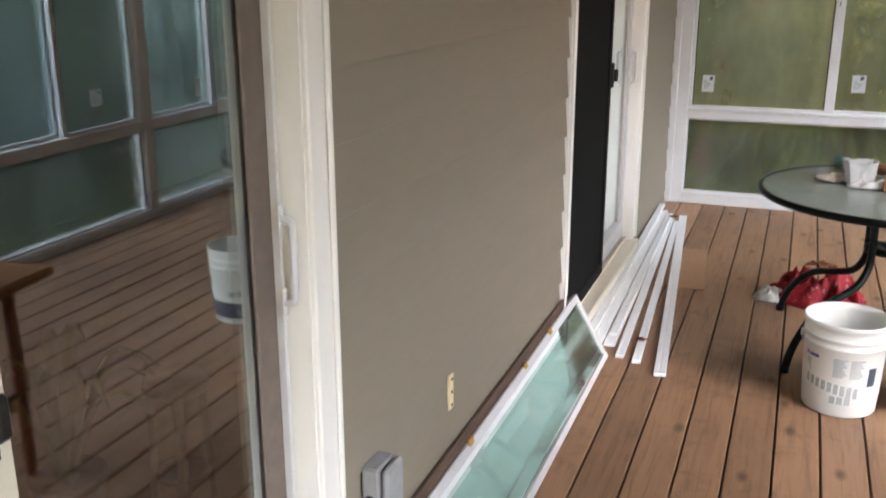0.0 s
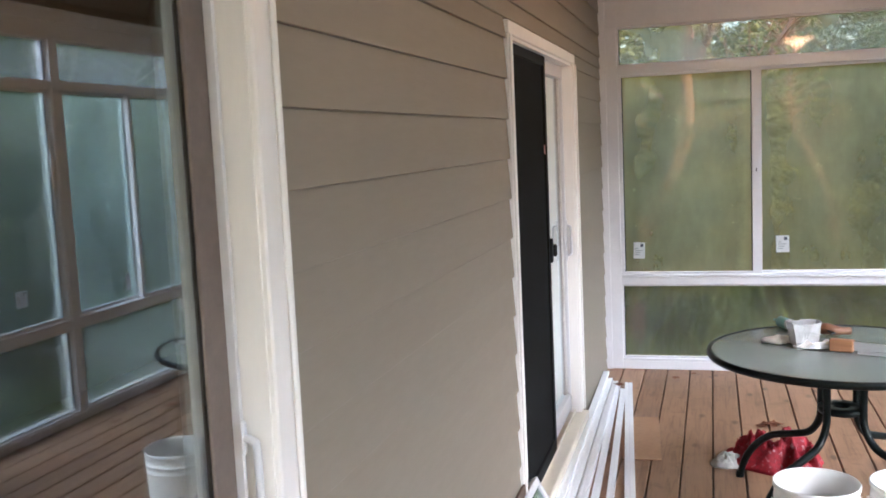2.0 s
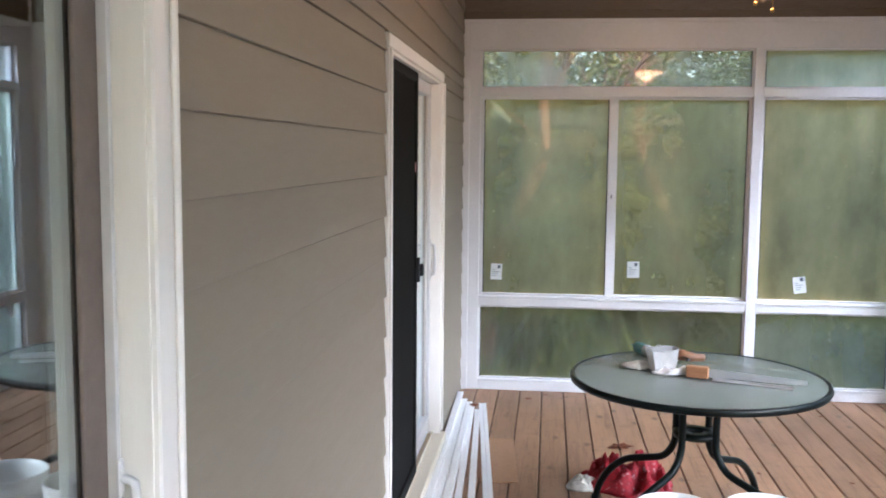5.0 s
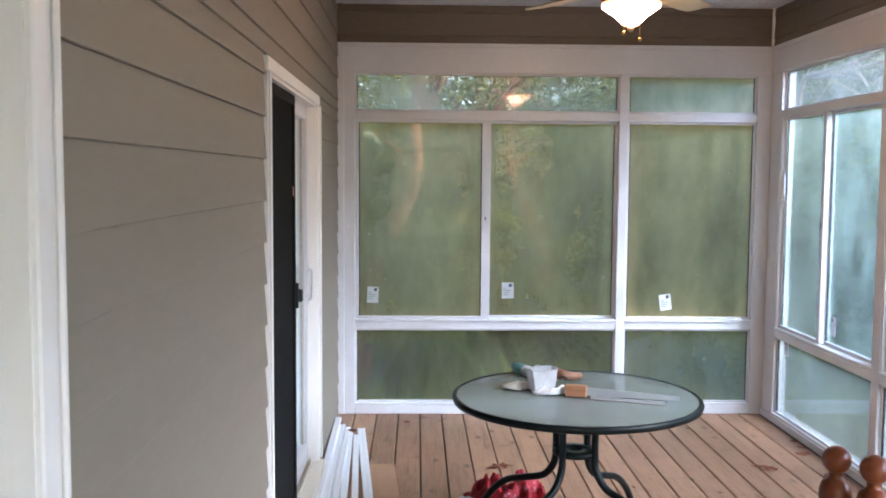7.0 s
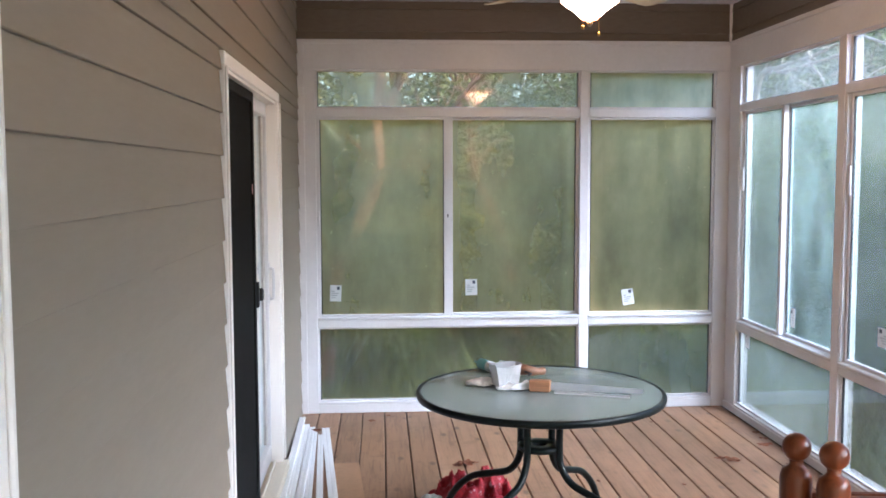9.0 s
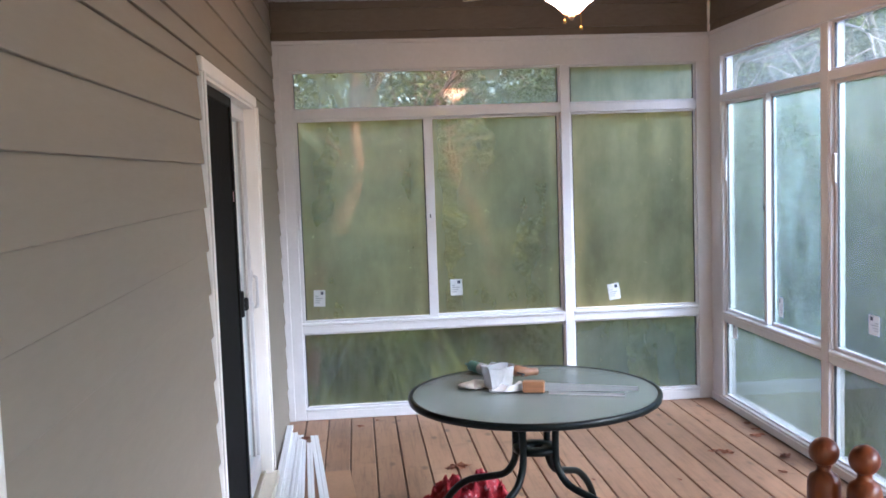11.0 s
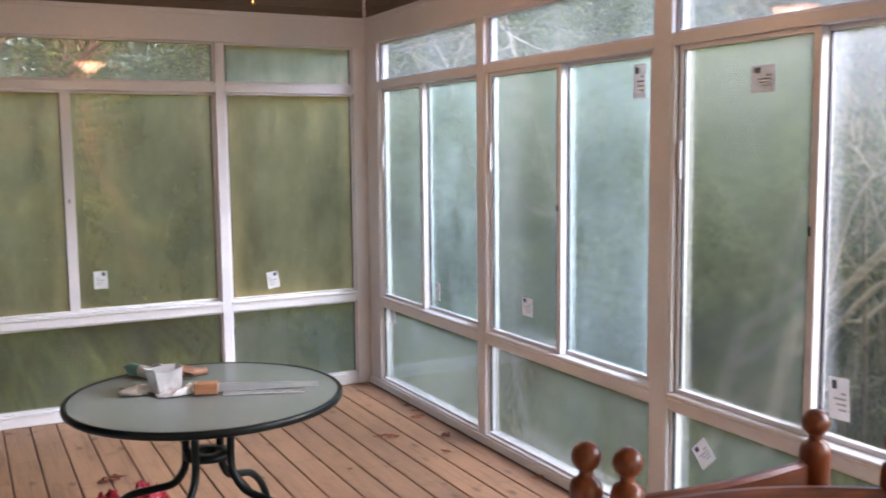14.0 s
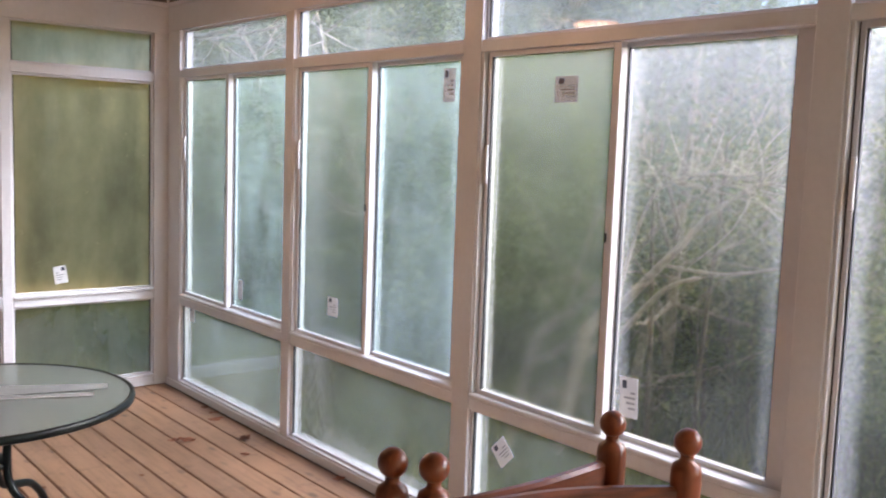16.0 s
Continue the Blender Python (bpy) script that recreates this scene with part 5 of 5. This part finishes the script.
def tree(x, y, height, lean, seed, crown, label, radius=0.11, bark=None, material=None, leaf=0.09):
    """A tapered trunk, two orders of limbs, twigs, and a crown of single leaves in clumps."""
    r = random.Random(seed)
    t = thing("tree", label, "tree", "trees round the porch", at=(x, y, ground_z(x, y) - 0.1))
    b, vs, fs = bmesh.new(), [], []
    trunk = smoothed([(0, 0, 0), (lean[0] * 0.2, lean[1] * 0.2, height * 0.3), (lean[0] * 0.6, lean[1] * 0.6, height * 0.65), (lean[0], lean[1], height)], 5)
    nt = len(trunk)
    add_tube(b, trunk, [radius * (1 - 0.85 * k / (nt - 1)) for k in range(nt)], 10)
    tips = []
    for k in range(3, nt - 1):
        for _ in range(2):
            d = (rand_dir(r, 0.5) + Vector((0, 0, 0.55))).normalized()
            ln = height * r.uniform(0.2, 0.4) * (1.1 - 0.5 * k / nt)
            p0 = trunk[k]
            bend = rand_dir(r) * ln * 0.25
            limb = smoothed([p0, p0 + d * ln * 0.5 + bend, p0 + d * ln + bend * 0.6 + Vector((0, 0, ln * 0.15))], 4)
            rr = radius * (1 - 0.85 * k / (nt - 1)) * 0.55
            add_tube(b, limb, [rr * (1 - 0.8 * j / (len(limb) - 1)) for j in range(len(limb))], 6, False)
            for j in range(3, len(limb)):
                d2 = (rand_dir(r) + d * 0.7).normalized()
                l2 = ln * r.uniform(0.25, 0.5)
                tw = smoothed([limb[j], limb[j] + d2 * l2 * 0.5 + rand_dir(r) * l2 * 0.12, limb[j] + d2 * l2], 3)
                add_tube(b, tw, [rr * 0.3 * (1 - 0.75 * q / (len(tw) - 1)) for q in range(len(tw))], 4, False)
                tips.extend(tw[2:])
    part("trunk", b, bark or M_BARK, t)
    for _ in range(crown):
        p = r.choice(tips) + rand_dir(r) * r.uniform(0, 0.35)
        leaf_quads(vs, fs, p, (rand_dir(r, 0.3) + Vector((0, 0, -0.3))).normalized(), rand_dir(r), leaf * r.uniform(0.6, 1.3), leaf * 0.2)
    ob = new("crown", leaf_mesh("crown", vs, fs, material or M_LEAF_LIGHT))
    ob.parent = t
    return t


def limb_tree(x, y, limbs, seed, crown, label, material, bark=None, twigs=2):
    """A tree of a few named limbs, each a list of (x, depth, height, radius), with twigs and leaves along the upper ones."""
    r = random.Random(seed)
    z0 = ground_z(x, y) - 0.1
    t = thing("tree", label, "tree", "trees round the porch", at=(x, y, z0))
    b, vs, fs, tips = bmesh.new(), [], [], []
    for limb in limbs:
        pts = smoothed([(px - x, py, pz - z0) for px, py, pz, _ in limb], 5)
        rad = smoothed([(pr, 0, 0) for *_, pr in limb], 5)
        add_tube(b, pts, [max(0.004, v.x) for v in rad], 9)
        for k in range(4, len(pts)):
            if pts[k].z + z0 > 1.5:
                for _ in range(twigs):
                    d = (rand_dir(r) + (pts[k] - pts[k - 1]).normalized() * 0.8 + Vector((0, 0, 0.2))).normalized()
                    ln = r.uniform(0.25, 0.8)
                    tw = smoothed([pts[k], pts[k] + d * ln * 0.5 + rand_dir(r) * ln * 0.14, pts[k] + d * ln], 3)
                    add_tube(b, tw, [0.009 * (1 - 0.8 * q / (len(tw) - 1)) for q in range(len(tw))], 4, False)
                    tips.extend(tw[2:])
    part("trunk", b, bark or M_BARK, t)
    for _ in range(crown):
        p = r.choice(tips) + rand_dir(r) * r.uniform(0, 0.3)
        leaf_quads(vs, fs, p, (rand_dir(r, 0.3) + Vector((0, 0, -0.3))).normalized(), rand_dir(r), 0.09 * r.uniform(0.6, 1.3), 0.018)
    ob = new("crown", leaf_mesh("crown", vs, fs, material))
    ob.parent = t
    return t


limb_tree(-0.02, D + 2.0, [
    [(-0.02, 0, -0.9, 0.1), (0.12, 0, 0.6, 0.08), (0.27, 0, 1.05, 0.07), (0.54, 0, 1.65, 0.064), (0.54, 0, 2.2, 0.052), (0.6, 0.1, 2.9, 0.042), (0.6, 0.3, 3.8, 0.03)],
    [(0.55, 0, 1.67, 0.045), (0.72, -0.3, 1.77, 0.036), (0.86, -0.6, 1.86, 0.033), (1.0, -0.8, 2.02, 0.03), (1.15, -0.9, 2.16, 0.026), (1.5, -0.8, 2.7, 0.014)],
    [(0.6, 0, 2.26, 0.045), (0.68, -0.05, 2.38, 0.038), (0.8, -0.1, 2.62, 0.03), (1.0, -0.1, 3.2, 0.018)]],
    21, 500, "pink-barked leaning tree outside the far windows", M_LEAF_LIGHT)
limb_tree(1.95, D + 2.6, [
    [(1.95, 0, -0.8, 0.03), (1.85, 0, 0.6, 0.025), (1.72, 0, 1.2, 0.022), (1.47, 0, 1.75, 0.02), (1.44, 0, 2.3, 0.02), (1.36, 0, 2.5, 0.018), (1.2, 0.1, 3.0, 0.014)],
    [(1.45, 0, 2.2, 0.018), (1.5, 0, 2.42, 0.016), (1.42, 0.1, 2.8, 0.01)]],
    22, 500, "thin pale-barked tree outside the far windows", M_LEAF_LIGHT)
limb_tree(W + 1.25, 9.4, [
    [(4.3, 0, -0.9, 0.05), (4.28, -0.1, 1.5, 0.04), (4.26, -0.2, 2.55, 0.03), (4.255, -0.74, 2.66, 0.022), (4.255, -1.35, 2.68, 0.018), (4.255, -2.1, 2.76, 0.012)],
    [(4.255, -0.5, 2.62, 0.018), (4.255, -1.3, 2.62, 0.014), (4.255, -2.1, 2.64, 0.01)],
    [(4.255, -1.25, 2.68, 0.014), (4.255, -1.6, 2.44, 0.012), (4.255, -1.75, 2.2, 0.008)],
    [(4.255, -2.1, 2.76, 0.012), (4.26, -2.6, 2.6, 0.01), (4.25, -2.72, 2.41, 0.007)]],
    36, 120, "pale bare-limbed tree at the corner of the porch", M_LEAF_LIGHT, M_PALE_TWIG, 1)
limb_tree(W + 2.0, 4.9, [
    [(5.055, 0, -0.8, 0.04), (5.055, -0.25, 0.45, 0.036), (5.055, -0.55, 0.75, 0.032), (5.055, -0.82, 1.02, 0.027), (5.055, -1.02, 1.22, 0.022), (5.055, -1.2, 1.4, 0.016), (5.06, -1.5, 1.6, 0.009)],
    [(5.055, -0.3, 0.4, 0.024), (5.055, -0.53, 0.55, 0.022), (5.055, -0.88, 0.9, 0.017), (5.1, -1.1, 1.0, 0.01)],
    [(5.055, -0.5, 0.7, 0.014), (5.05, -0.75, 1.45, 0.011), (5.05, -1.2, 1.62, 0.008), (5.05, -1.6, 1.56, 0.005)],
    [(5.055, -0.85, 1.05, 0.012), (5.05, -1.3, 1.05, 0.009), (5.05, -1.7, 1.14, 0.006)]],
    37, 60, "pale crooked-limbed sapling outside the side windows", M_LEAF_LIGHT, M_PALE_TWIG, 2)
for bx, by, top_y, ht, sd in ((5.1, 4.13, 4.2, 2.4, 38), (5.15, 3.8, 3.68, 2.5, 39)):
    limb_tree(bx, by, [[(bx, 0, -0.8, 0.02), (bx, 0, 0.4, 0.017), (bx, (top_y - by) * 0.6, 1.3, 0.014), (bx, top_y - by, ht, 0.007)]],
              sd, 200, "thin dark-stemmed sapling outside the side windows", M_LEAF, M_STEM, 2)
tree(2.9, D + 5.2, 5.5, (0.6, 0.2), 23, 3800, "leafy tree on the slope behind the porch", 0.09, material=M_LEAF)
tree(-1.6, D + 5.0, 5.5, (0.4, 0.2), 24, 3800, "leafy tree on the slope behind the porch", 0.1, material=M_LEAF)
tree(W + 2.6, 7.6, 4.6, (-0.9, 0.6), 25, 1500, "bare-branched shrubby tree at the corner of the porch", 0.07, M_TWIG)
tree(W + 3.2, 4.9, 4.2, (-0.4, -0.5), 26, 1200, "thin twiggy tree outside the side windows", 0.06, M_TWIG)
tree(W + 3.0, 2.6, 3.4, (0.5, 0.5), 27, 400, "bare twiggy tree outside the side windows", 0.05, M_TWIG)
tree(W + 2.5, 1.2, 3.0, (0.2, 0.8), 28, 400, "bare twiggy tree outside the side windows", 0.045, M_TWIG)
tree(W + 3.6, 3.6, 3.6, (-0.3, 0.3), 29, 900, "twiggy tree outside the side windows", 0.05, M_TWIG)


def far_woods(seed, count, place, ln, name, label):
    r = random.Random(seed)
    vs, fs = [], []
    for _ in range(count):
        p = place(r)
        leaf_quads(vs, fs, p, rand_dir(r, 0.3), rand_dir(r), ln * r.uniform(0.5, 1.4), ln * 0.28)
    tagged(new(name, leaf_mesh(name, vs, fs, M_LEAF_FAR)), label, "woods", kind="stuff")


def north_woods(r):
    x, y = r.uniform(-9, 17), D + 8 + r.uniform(0, 4)
    z = 0.2 + 8.0 * r.random() ** 0.8 + 0.8 * noise.noise((x * 0.5, y * 0.5, 3))
    return Vector((x, y, z))


def east_woods(r):
    y = r.uniform(-7, 24)
    x = W + 9 + r.uniform(0, 4)
    tall = 2.7 + 3.2 * min(1, max(0, (y - 4.5) / 9))
    return Vector((x, y, -0.3 + (tall + 0.9 * noise.noise((y * 0.6, 1, 7))) * r.random() ** 0.8))


def grass(seed, count, place):
    r = random.Random(seed)
    vs, fs = [], []
    for _ in range(count):
        x, y = place(r)
        p = Vector((x, y, ground_z(x, y) - 0.02))
        up = (Vector((0, 0, 1.0)) + rand_dir(r, 0.8) * 0.55).normalized()
        leaf_quads(vs, fs, p, up, rand_dir(r, 0.9), r.uniform(0.25, 0.75), r.uniform(0.008, 0.02))
    tagged(new("undergrowth", leaf_mesh("undergrowth", vs, fs, M_NEEDLE)), "tall green grass and weeds round the porch", "grass", kind="stuff")


grass(41, 26000, lambda r: (r.uniform(-3, 8), D + 0.5 + 7 * r.random() ** 1.3))
grass(42, 30000, lambda r: (W + 0.5 + 7 * r.random() ** 1.3, r.uniform(-3, 13)))
far_woods(31, 32000, north_woods, 0.3, "far_woods", "dense green woods rising behind the porch")
far_woods(32, 42000, east_woods, 0.34, "far_woods", "hazy green woods beside the porch")
